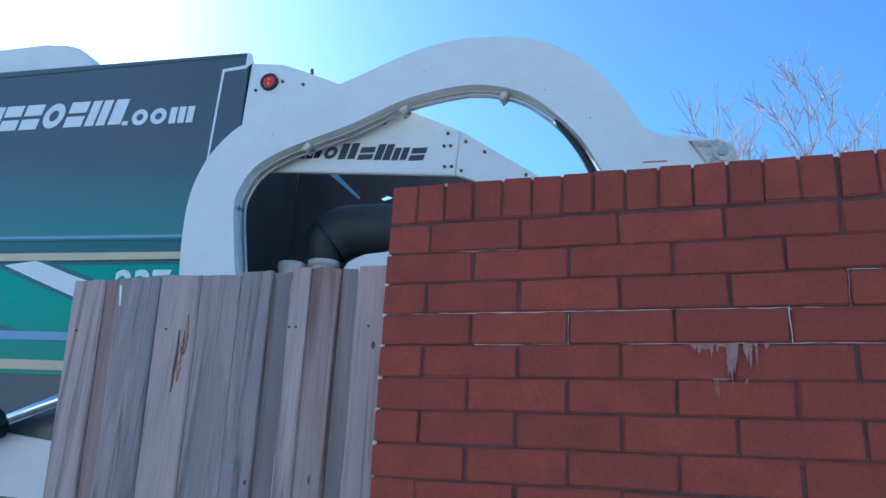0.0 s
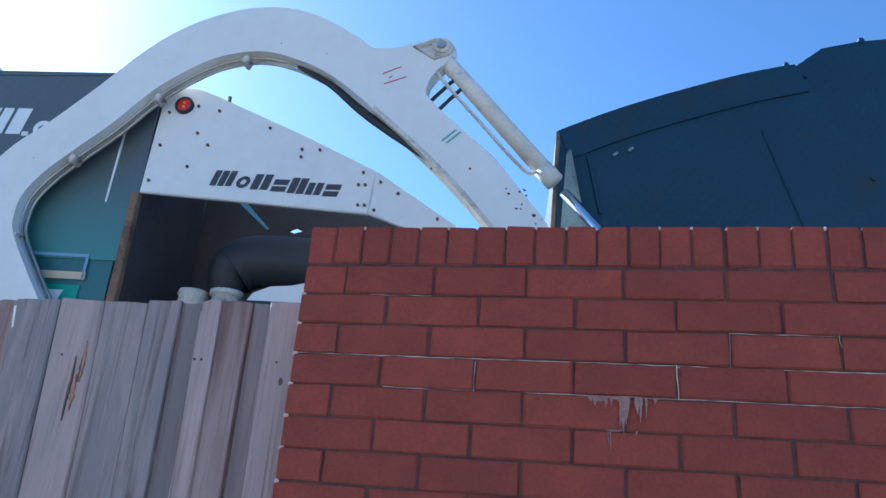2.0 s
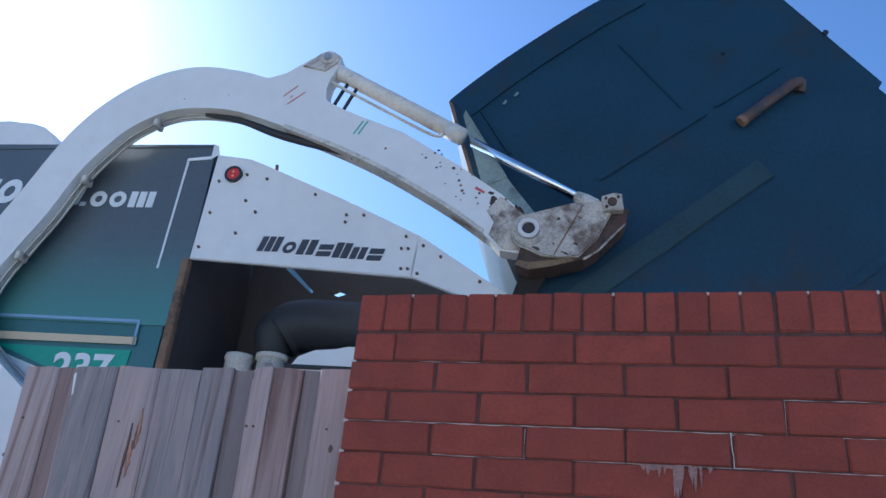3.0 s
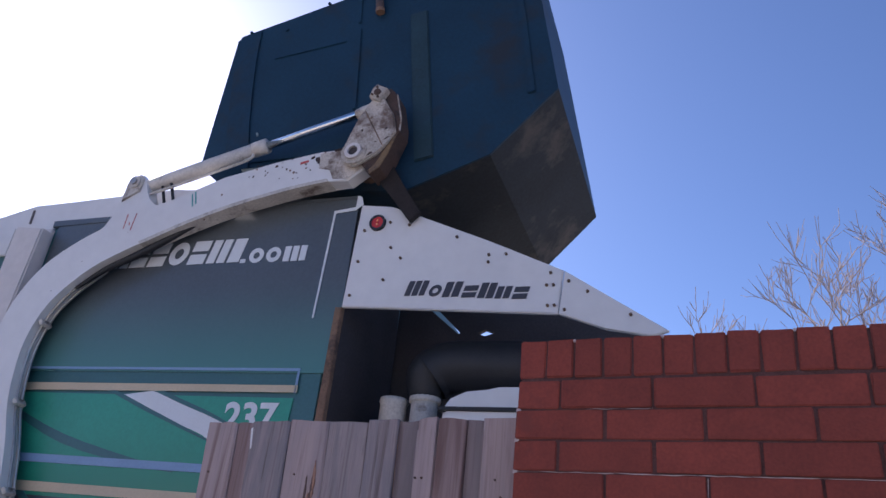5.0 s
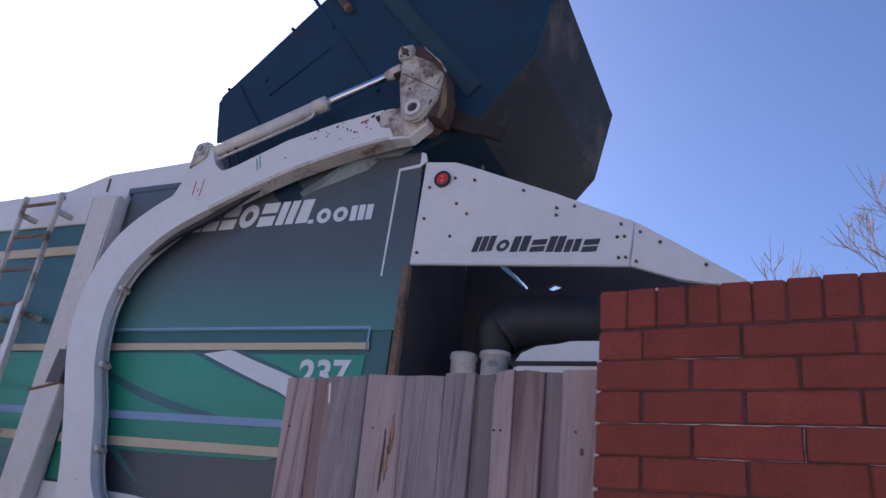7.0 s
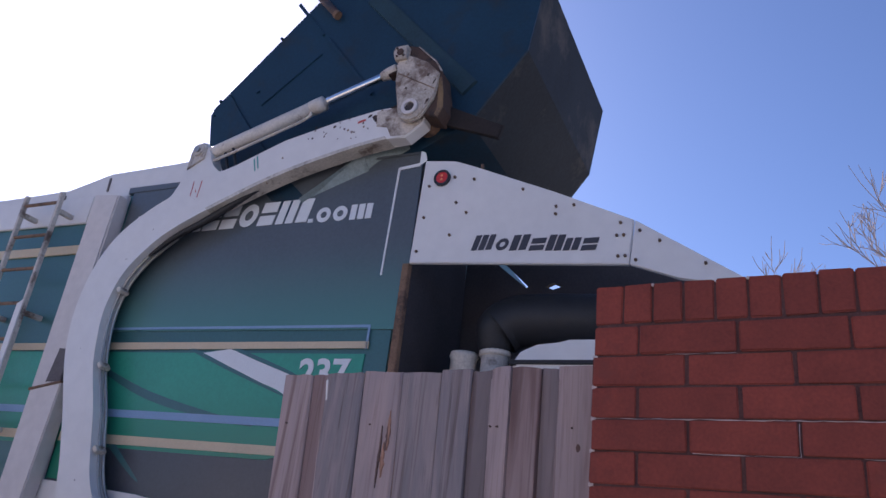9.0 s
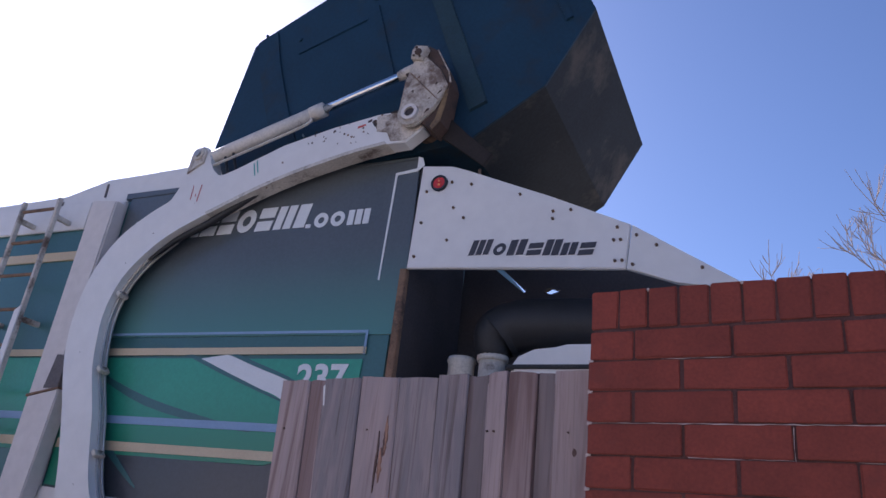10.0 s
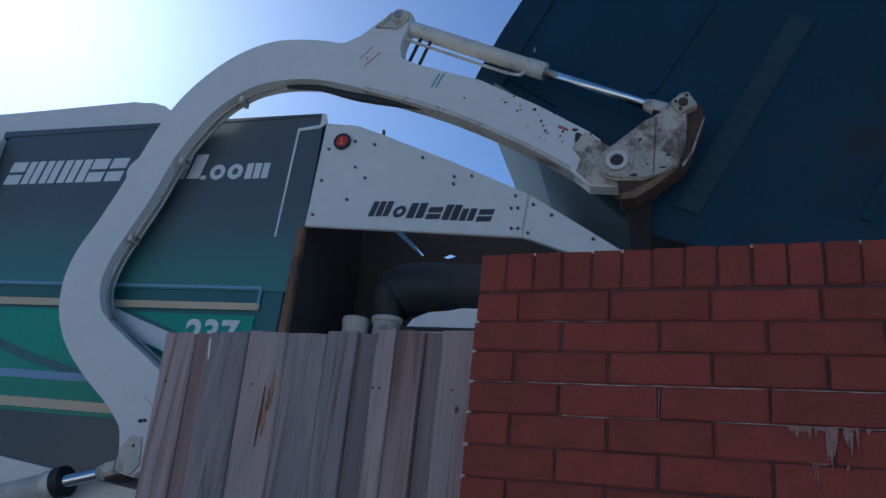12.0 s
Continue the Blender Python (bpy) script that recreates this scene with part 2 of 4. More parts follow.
def slab(bm, outline, v0, v1, bevel=0.0):
    """A plate with an outline in (x, z), from y = v0 to y = v1."""
    a = [bm.verts.new((x, v0, z)) for x, z in outline]
    b = [bm.verts.new((x, v1, z)) for x, z in outline]
    n = len(a)
    f0 = bm.faces.new(a)
    f1 = bm.faces.new(b[::-1])
    sides = [bm.faces.new((a[i], b[i], b[(i + 1) % n], a[(i + 1) % n])) for i in range(n)]
    if bevel:
        rim = list({e for f in (f0, f1) for e in f.edges})
        bmesh.ops.bevel(bm, geom=rim, offset=bevel, segments=2, affect="EDGES")
    return bm


def tube(bm, points, radius, sides=8, cap=True):
    """A round bar through the points; radius may be one number or one per point."""
    pts = [Vector(p) for p in points]
    rad = radius if isinstance(radius, (list, tuple)) else [radius] * len(pts)
    rings = []
    up = Vector((0, 1, 0))
    for i, p in enumerate(pts):
        d = (pts[min(i + 1, len(pts) - 1)] - pts[max(i - 1, 0)]).normalized()
        side = d.cross(up)
        if side.length < 0.05:
            side = d.cross(Vector((1, 0, 0)))
        side.normalize()
        nor = side.cross(d)
        rings.append([bm.verts.new(p + rad[i] * (math.cos(k * math.tau / sides) * side + math.sin(k * math.tau / sides) * nor)) for k in range(sides)])
    for a, b in zip(rings, rings[1:]):
        for k in range(sides):
            bm.faces.new((a[k], a[(k + 1) % sides], b[(k + 1) % sides], b[k]))
    if cap:
        bm.faces.new(rings[0][::-1])
        bm.faces.new(rings[-1])
    return bm


def disc_y(bm, x, z, v0, v1, r, sides=20):
    """A short cylinder along y."""
    return slab(bm, [(x + r * math.cos(k * math.tau / sides), z + r * math.sin(k * math.tau / sides)) for k in range(sides)], v0, v1)


def ring_y(bm, x, z, v0, v1, r0, r1, sides=24):
    """A washer along y with a real hole."""
    rows = []
    for r, v in ((r1, v0), (r0, v0), (r0, v1), (r1, v1)):
        rows.append([bm.verts.new((x + r * math.cos(k * math.tau / sides), v, z + r * math.sin(k * math.tau / sides))) for k in range(sides)])
    for i in range(4):
        a, b = rows[i], rows[(i + 1) % 4]
        for k in range(sides):
            bm.faces.new((a[k], a[(k + 1) % sides], b[(k + 1) % sides], b[k]))
    return bm


def smooth_line(points, steps=5):
    """Points along a Catmull-Rom curve through the given ones."""
    out = []
    n = len(points)
    for i in range(n - 1):
        p = [Vector(points[max(0, min(n - 1, i + k))]) for k in (-1, 0, 1, 2)]
        for s in range(steps):
            t = s / steps
            out.append(0.5 * (2 * p[1] + (p[2] - p[0]) * t + (2 * p[0] - 5 * p[1] + 4 * p[2] - p[3]) * t * t + (3 * p[1] - p[0] - 3 * p[2] + p[3]) * t ** 3))
    out.append(Vector(points[-1]))
    return out


# ---- ground ----
bm = bmesh.new()
bmesh.ops.create_grid(bm, x_segments=40, y_segments=40, size=600)
ground = tagged(mesh_object("ground", bm, CONCRETE), "pale worn concrete of the alley and yard", "ground", kind="structure")


# added unseen pale wall behind the camera, bouncing sunlight onto the shaded faces
bm = bmesh.new()
box(bm, (-10, -7.4, 0), (10, -7.2, 3.2))
tagged(mesh_object("wall_bounce", bm, BOUNCE_CREAM), "unseen cream wall added to bounce light", "wall", kind="structure")


# ---- the lift's movement: arm angle and fork angle, degrees from their pose at 12 s ----
ARM_TURN = ((0, -47.2), (0.5, -41.4), (1.0, -34.9), (1.5, -29.0), (2.0, -22.5), (2.5, -12.6), (3.0, -3.7), (3.2, -0.2), (3.5, 6.0), (3.9, 17.0), (4.4, 32.5), (4.8, 40.2), (5.0, 40.3), (5.5, 41.4), (6.0, 41.3), (6.5, 38.6), (7.0, 40.7), (9.0, 41.1), (9.5, 40.9), (10.0, 40.7), (10.5, 33.1), (10.8, 23.4), (11.0, 17.9), (11.5, 8.2), (12.0, 0.0))
FORK_TURN = ((0, -47), (0.8, -43), (1.5, -43.5), (2.0, -43.5), (2.5, -35.6), (3.0, -24.2), (3.2, -18.8), (3.9, -2), (4.4, 12), (4.8, 27.5), (5.0, 32), (5.5, 49.5), (6.0, 57), (6.5, 57), (7.0, 60), (9.0, 61.5), (9.5, 59.5), (10.0, 44.8), (10.5, 36.2), (10.8, 28.5), (11.0, 21.8), (11.5, 9.5), (12.0, 0.0))
# the skip has play on the forks and tips a little further than they do
SKIP_TURN = ((0, -47), (0.8, -42.4), (1.1, -41.0), (1.5, -43.5), (2.0, -43), (2.5, -34.8), (3.0, -23.3), (3.2, -19), (3.9, -1), (4.4, 13), (4.8, 28.8), (5.0, 36.6), (5.5, 59.2), (6.0, 68.3), (6.5, 65.6), (7.0, 66.6), (9.0, 70), (9.5, 67.2), (10.0, 49.3), (10.5, 40.5), (10.8, 33.5), (11.0, 25.0), (11.5, 8.0), (12.0, 0.0))
# the skip's lid, from shut: it flops over and hangs from its hinge
LID_TURN = ((0, 0), (3.0, 0), (3.3, 10), (3.6, 45), (4.0, 125), (4.4, 212), (4.8, 259), (5.0, 255), (5.5, 244), (6.0, 238), (7.0, 238), (9.0, 236), (9.5, 237), (10.0, 234), (10.5, 234), (11.0, 242), (11.5, 264), (12.0, 266))
LID_HINGE = Vector((-0.245, 0, 2.075))
TRUCK = pose(-0.657, 2.287, 0, 0, 0, 6)      # x along the truck towards its front, y into its body
PIVOT = Vector((-1.481, 0, 1.275))           # the arm's hinge on the body
PLAY = Vector((0.034, 0, -0.040))            # the true turning centre, from the hinge
RING = Vector((2.055, 0, 2.202))             # the fork's hinge, from the arm's
PIN = Vector((0.602, 0, 3.356))               # the fork cylinder's pin on the arm
FORK_PIN = Vector((0.346, 0, 0.335))         # the same on the fork, from the fork's hinge
LIFT_PIN = Vector((-0.619, 0, 0.397))        # the lift cylinder's pin on the arm
LIFT_BASE = Vector((-3.75, 0, 1.20))         # its other end, on the chassis
ARM_OUT, ARM_IN = -0.20, -0.085               # the arm's two faces


def value_at(table, t):
    """A smooth curve through a table of times and values, without overshoot."""
    k = max(i for i in range(len(table) - 1) if table[i][0] <= t)
    (t0, a), (t1, b) = table[k], table[k + 1]

    def slope(i):
        if i == 0 or i == len(table) - 1:
            return 0.0 if i else (table[1][1] - table[0][1]) / (table[1][0] - table[0][0])
        l = (table[i][1] - table[i - 1][1]) / (table[i][0] - table[i - 1][0])
        r = (table[i + 1][1] - table[i][1]) / (table[i + 1][0] - table[i][0])
        return 0.0 if l * r <= 0 else 2 * l * r / (l + r)
    h = t1 - t0
    s = (t - t0) / h
    end = slope(k + 1) if k + 1 < len(table) - 1 else (b - a) / h
    return a * (1 + 2 * s) * (1 - s) ** 2 + h * slope(k) * s * (1 - s) ** 2 + b * s * s * (3 - 2 * s) + h * end * s * s * (s - 1)


def turn_y(p, degrees):
    """p turned anticlockwise in the plane of x and z."""
    c, s = math.cos(radians(degrees)), math.sin(radians(degrees))
    return Vector((c * p.x - s * p.z, p.y, s * p.x + c * p.z))


def aim(p, q):
    """A pose at p whose x axis points to q, in the plane of x and z."""
    return pose(p.x, p.y, p.z, 0, -math.degrees(math.atan2(q.z - p.z, q.x - p.x)), 0)


# ---- the truck ----
truck = tagged(empty("garbage_truck", TRUCK), "white and green front-loading garbage truck lifting a skip over its hopper", "truck")

WIDE = 2.44
# body: shell with a hollow hopper in front
bm = bmesh.new()
box(bm, (-9.2, 0.0, 0.95), (-1.42, WIDE, 4.0), 0.02)
part("body", bm, TEAL, truck, "dark teal steel body side")
bm = bmesh.new()
slab(bm, [(-4.06, 2.80), (-1.37, 2.78), (-1.385, 4.04), (-4.06, 4.02)], -0.012, -0.001)
part("upper_panel", bm, CHARCOAL, truck, "charcoal upper body panel")
bm = bmesh.new()
slab(bm, [(-1.42, 1.0), (-1.352, 1.0), (-1.372, 3.22), (-1.42, 3.22)], -0.02, 0.03, 0.005)
part("corner_post", bm, RUST, truck, "rusty brown corner post")
bm = bmesh.new()
slab(bm, [(-1.42, 1.0), (-1.352, 1.0), (-1.372, 3.22), (-1.395, 4.03), (-1.42, 4.03)], 0.031, 0.9)
part("hopper_cheek", bm, BLACK, truck)
# green lower graphics
bm = bmesh.new()
slab(bm, [(-9.1, 1.96), (-2.2, 1.94), (-1.62, 2.1), (-1.60, 2.62), (-9.1, 2.68)], -0.010, -0.001)
part("green_panel", bm, GREEN, truck, "bright green lower graphic")
for zs, nm, mt in (((2.70, 2.655, 2.71, 2.655), "beige_stripe", BEIGE), ((2.02, 1.965, 2.04, 1.975), "beige_stripe", BEIGE), ((2.19, 2.14, 2.22, 2.165), "blue_stripe", BLUE)):
    bm = bmesh.new()
    slab(bm, [(-4.06, zs[3]), (-1.58, zs[1]), (-1.58, zs[0]), (-4.06, zs[2])], -0.018, -0.0105)
    part(nm, bm, mt, truck)
    bm = bmesh.new()
    slab(bm, [(-9.0, zs[3] + 0.02), (-4.5, zs[3]), (-4.5, zs[2]), (-9.0, zs[2] + 0.02)], -0.018, -0.0105)
    part(nm, bm, mt, truck)
bm = bmesh.new()
slab(bm, [(-4.06, 2.812), (-1.585, 2.792), (-1.585, 2.81), (-4.06, 2.828)], -0.018, -0.0125)
slab(bm, [(-1.60, 2.65), (-1.585, 2.65), (-1.585, 2.792), (-1.60, 2.792)], -0.018, -0.0125)
part("pin_stripe", bm, BLUE, truck, "thin pale blue outline")
# swooshes
bm = bmesh.new()
lo = smooth_line([(-2.896, 2.628), (-2.659, 2.539), (-2.363, 2.43), (-2.136, 2.344), (-1.75, 2.09)], 5)
hi = smooth_line([(-2.670, 2.655), (-2.411, 2.588), (-2.154, 2.500), (-1.68, 2.26)], 5)
slab(bm, [tuple(p) for p in lo] + [tuple(p) for p in hi[::-1]], -0.015, -0.0105)
part("white_swoosh", bm, DECAL, truck, "white swoosh decal")
for a, b, c in (((-4.05, 2.62), (-3.3, 2.35), (-2.35, 2.15)), ((-4.05, 2.3), (-3.6, 2.05), (-3.2, 1.75))):
    bm = bmesh.new()
    up = smooth_line([a, b, c], 5)
    n = len(up)
    dn = [(p.x, p.y - 0.012 - 0.05 * math.sin(math.pi * i / (n - 1))) for i, p in enumerate(up)]
    slab(bm, [tuple(p) for p in up] + dn[::-1], -0.0145, -0.0106)
    part("dark_swoosh", bm, TEAL, truck)
for line in ([(-3.598, 2.807), (-3.159, 2.717), (-2.896, 2.628), (-2.659, 2.539), (-2.363, 2.43), (-2.136, 2.344)], [(-3.013, 2.783), (-2.73, 2.705), (-2.411, 2.6), (-2.154, 2.512), (-1.923, 2.411)]):
    bm = bmesh.new()
    up = smooth_line(line, 5)
    n = len(up)
    dn = [(p.x - 0.012, p.y - 0.006 - 0.020 * math.sin(math.pi * i / (n - 1))) for i, p in enumerate(up)]
    slab(bm, [tuple(p) for p in up] + dn[::-1], -0.0165, -0.0125)
    part("dark_swoosh", bm, TEAL, truck, "thin dark swoosh line")
bm = bmesh.new()
slab(bm, [(-4.06, 1.715), (-3.45, 1.685), (-3.90, 1.952), (-4.06, 1.952)], -0.016, -0.0125)
part("green_corner", bm, GREEN, truck)
bm = bmesh.new()
slab(bm, [(-1.388, 3.93), (-1.335, 3.97), (-1.355, 4.03), (-1.388, 4.045)], -0.036, -0.03)
part("corner_tab", bm, DECAL, truck, "small white corner tab")
# white outline on the upper panel
bm = bmesh.new()
slab(bm, [(-1.575, 3.15), (-1.563, 3.15), (-1.545, 3.93), (-1.56, 3.945)], -0.018, -0.0125)
slab(bm, [(-1.56, 3.925), (-1.39, 3.94), (-1.39, 3.965), (-1.56, 3.945)], -0.018, -0.0125)
part("white_outline", bm, DECAL, truck, "thin white painted outline")

# roof cap with a sloping front end
bm = bmesh.new()
slab(bm, [(-9.2, 4.0), (-9.2, 4.14), (-5.75, 4.12), (-4.93, 4.12), (-4.47, 4.26), (-3.02, 4.285), (-2.86, 4.275), (-2.75, 4.24), (-2.66, 4.18), (-2.59, 4.10), (-2.55, 4.0)], 0.03, WIDE - 0.03, 0.015)
part("roof_cap", bm, WHITE, truck, "white roof cap with sloped end")
bm = bmesh.new()
slab(bm, [(-9.2, 3.80), (-4.5, 3.76), (-4.5, 4.01), (-9.2, 4.03)], -0.03, 0.0, 0.006)
part("roof_rail", bm, WHITE, truck, "white side rail below the roof")
for (xa, za), (xb, zb) in (((-4.447, 4.217), (-4.44, 4.078)), ((-4.956, 4.095), (-4.945, 3.856))):
    bm = bmesh.new()
    slab(bm, [(xa - 0.010, za - 0.01), (xa + 0.010, za - 0.01), (xb + 0.010, zb), (xb - 0.010, zb)], 0.022, 0.040)
    part("roof_seam", bm, SHADED_STEEL, truck, "dark seam strip on the roof side")
bm = bmesh.new()
slab(bm, [(-4.12, 4.0), (-2.6, 4.02), (-1.40, 4.035), (-1.40, 4.055), (-4.12, 4.055)], -0.02, 0.06, 0.004)
part("top_trim", bm, CHARCOAL, truck)
bm = bmesh.new()
slab(bm, [(-9.1, 3.50), (-4.5, 3.48), (-4.5, 3.56), (-9.1, 3.58)], -0.02, 0.0, 0.004)
part("beige_rail", bm, BEIGE, truck)
# big side column, folded steel
bm = bmesh.new()
slab(bm, [(-4.46, 1.0), (-4.09, 1.0), (-4.09, 3.97), (-4.46, 4.0)], -0.04, 0.0, 0.006)
slab(bm, [(-4.36, 1.0), (-4.14, 1.0), (-4.06, 3.92), (-4.34, 3.95)], -0.15, -0.035, 0.012)
column = part("side_column", bm, DUSTY, truck, "white folded steel column on the body side")
bm = bmesh.new()
slab(bm, [(-4.35, 2.303), (-4.035, 2.366), (-4.035, 2.38), (-4.35, 2.323)], -0.168, -0.12, 0.003)
part("gusset", bm, RUST, column, "rust-edged gusset")
# Dark slab gives the column's shaded notch; nothing is cut out.
bm = bmesh.new()
slab(bm, [(-4.21, 2.37), (-4.06, 2.37), (-4.04, 2.62), (-4.17, 2.63)], -0.154, -0.045, 0.004)
part("notch_shade", bm, SHADED_STEEL, column, "dark brown slab for the notch's shade")
bm = bmesh.new()
slab(bm, [(-4.345, 1.0), (-4.10, 1.0), (-4.03, 2.34), (-4.04, 2.365), (-4.335, 2.31)], -0.162, -0.04, 0.008)
part("lower_sleeve", bm, DUSTY, column, "dusty lower sleeve")
# ladder behind the column
bm = bmesh.new()
for u in (-5.14, -4.70):
    slab(bm, [(u - 0.016, 1.6), (u + 0.016, 1.6), (u + 0.016, 3.99), (u - 0.016, 3.99)], -0.20, -0.16, 0.005)
ladder = part("ladder", bm, WORN, truck, "worn white access ladder")
for k in range(8):
    bm = bmesh.new()
    tube(bm, [(-5.14, -0.175, 3.90 - 0.3 * k), (-4.70, -0.175, 3.90 - 0.3 * k)], 0.015)
    part("rung", bm, RUST, ladder, "rusty rung")
for u in (-5.14, -4.70):
    for z in (3.8, 2.9, 2.0):
        bm = bmesh.new()
        box(bm, (u - 0.02, -0.16, z), (u + 0.02, 0.0, z + 0.04), 0.003)
        part("standoff", bm, WORN, ladder)
    bm = bmesh.new()
    slab(bm, [(u - 0.045, 1.6), (u + 0.02, 1.6), (u + 0.02, 3.02), (u - 0.045, 2.98)], -0.215, -0.201, 0.004)
    part("rail_sleeve", bm, WHITE, ladder, "pale lower rail")
# chassis skirt, white, and the hopper's shaded insides
bm = bmesh.new()
slab(bm, [(-4.1, 1.30), (-1.9, 1.22), (-1.9, 1.52), (-3.2, 1.66), (-4.1, 1.70)], -0.03, 0.02, 0.006)
part("skirt", bm, WHITE, truck, "white lower skirt")
bm = bmesh.new()
slab(bm, [(-4.06, 1.70), (-3.2, 1.665), (-1.9, 1.53), (-1.62, 2.09), (-2.2, 1.935), (-4.06, 1.955)], -0.012, -0.001)
part("dark_band", bm, DARK_VINYL, truck, "dark charcoal vinyl band")


# chassis and wheels under the body
bm = bmesh.new()
box(bm, (-9.0, 0.75, 0.75), (1.6, 1.7, 0.96), 0.01)
part("chassis", bm, BLACK, truck)
for u in (-7.6, -6.2, 0.9):
    for v in (0.08, WIDE - 0.43):
        bm = bmesh.new()
        disc_y(bm, u, 0.52, v, v + 0.35, 0.52, 28)
        wheel = part("wheel", bm, RUBBER, truck)
        bm = bmesh.new()
        ring_y(bm, u, 0.52, v - 0.01, v + 0.02, 0.10, 0.30)
        part("rim", bm, WORN, wheel)


def side_wing(parent, v0, v1):
    """The sloping hopper side: two bolted white plates."""
    bm = bmesh.new()
    slab(bm, [(-1.365, 3.215), (0.03, 3.13), (0.055, 3.405), (-0.42, 3.63), (-1.0, 3.885), (-1.12, 3.935), (-1.345, 3.965)], v0, v1, 0.006)
    wing = part("hopper_wing", bm, WHITE, parent, "white sloping hopper side plate")
    bm = bmesh.new()
    slab(bm, [(0.036, 3.13), (0.30, 3.035), (0.56, 2.985), (0.64, 3.015), (0.063, 3.40)], v0 - 0.004, v1, 0.006)
    part("wing_tip", bm, WHITE, parent, "white tapering wing tip plate")
    return wing


wing = side_wing(truck, -0.035, 0.0)
side_wing(truck, WIDE, WIDE + 0.035)
BOLTS = ((-1.29, 3.76), (-1.08, 3.62), (-1.30, 3.53), (-1.0, 3.54), (-1.1, 3.39), (-1.32, 3.29), (-1.11, 3.81), (-0.97, 3.78), (-0.63, 3.67), (-0.41, 3.53), (-0.41, 3.48), (-0.03, 3.18), (0.01, 3.18), (-0.04, 3.31), (0.0, 3.31), (0.09, 3.33), (0.2, 3.26), (0.44, 3.11), (0.07, 3.15), (-0.02, 3.39), (-0.3, 3.53))
bolt_mesh = None
for u, z in BOLTS:
    if bolt_mesh is None:
        bm = bmesh.new()
        slab(bm, [(0.010 * math.cos(k * math.tau / 6), 0.010 * math.sin(k * math.tau / 6)) for k in range(6)], -0.013, 0.004, 0.002)
        b0 = part("bolt", bm, RUST, wing)
        bolt_mesh = b0.data
    else:
        b0 = new("bolt", bolt_mesh)
        b0.parent = wing
    b0.location = (u, -0.036 - (0.004 if u > 0.05 else 0), z)
# marker lamp
bm = bmesh.new()
ring_y(bm, -1.2, 3.81, -0.055, -0.034, 0.042, 0.058)
lamp = part("marker_lamp", bm, RUBBER, truck, "round red marker lamp in a rubber ring")
bm = bmesh.new()
disc_y(bm, -1.2, 3.81, -0.052, -0.036, 0.043)
part("lens", bm, RED_LENS, lamp, "red lens")
for k in (-1, 1):
    bm = bmesh.new()
    disc_y(bm, -1.2, 3.81 + 0.014 * k, -0.056, -0.05, 0.008, 10)
    part("reflector", bm, AMBER, lamp)
bm = bmesh.new()
tube(bm, [(-0.93, -0.01, 3.84), (-0.935, -0.01, 3.90)], 0.012, 6)
part("stud", bm, RUST, truck)

# recess between body and cab
bm = bmesh.new()
slab(bm, [(-1.40, 1.0), (-0.70, 1.0), (-0.70, 3.375), (-0.765, 3.40), (-0.70, 3.43), (-0.70, 3.95), (-1.16, 4.1), (-1.16, 3.67), (-0.89, 3.405), (-0.905, 3.395), (-1.20, 3.64), (-1.40, 4.1)], 0.95, 1.0)
slab(bm, [(-0.70, 1.0), (1.6, 1.0), (1.6, 2.9), (0.55, 3.0), (0.5, 3.4), (0.2, 3.6), (-0.70, 3.95), (-0.70, 3.43), (-0.625, 3.40), (-0.70, 3.375)], 0.95, 1.0)
part("hopper_front", bm, BLACK, truck, "near-black hopper front wall")


def engine_bits():
    # short white can
    bm = bmesh.new()
    tube(bm, [(-1.08, 0.35, 2.0), (-1.08, 0.35, 2.68), (-1.08, 0.35, 2.70), (-1.08, 0.35, 2.725)], [0.085, 0.085, 0.095, 0.088], 18)
    part("filter_can", bm, WORN, truck, "dull white filter canister", True)
    bm = bmesh.new()
    tube(bm, [(-0.87, 0.35, 2.0), (-0.87, 0.35, 2.72)], 0.085, 18)
    tube(bm, [(-0.87, 0.35, 2.70), (-0.87, 0.35, 2.735)], 0.1, 18)
    part("intake_pipe", bm, WORN, truck, "white intake pipe with a clamp", True)
    bm = bmesh.new()
    path = smooth_line([(-0.87, 0.35, 2.73), (-0.87, 0.35, 2.84), (-0.845, 0.36, 2.88), (-0.76, 0.37, 2.935), (-0.58, 0.38, 2.95), (-0.2, 0.42, 2.95)], 5)
    tube(bm, path, [0.098 + 0.07 * min(1, i / 9) for i in range(len(path))], 20)
    part("intake_elbow", bm, RUBBER, truck, "fat black rubber intake elbow", True)
    bm = bmesh.new()
    ring = [(-0.70, 2.64), (-0.66, 2.70), (-0.56, 2.745), (-0.35, 2.765), (0.2, 2.765), (1.2, 2.75), (1.3, 2.6), (1.3, 1.6), (-0.70, 1.6)]
    slab(bm, ring, 0.2, 0.9, 0.03)
    part("cab_rear", bm, WHITE, truck, "white rounded top behind the cab")
    bm = bmesh.new()
    box(bm, (-0.72, 0.18, 2.615), (1.2, 0.92, 2.64), 0.006)
    part("cab_seam", bm, RUBBER, truck)


engine_bits()


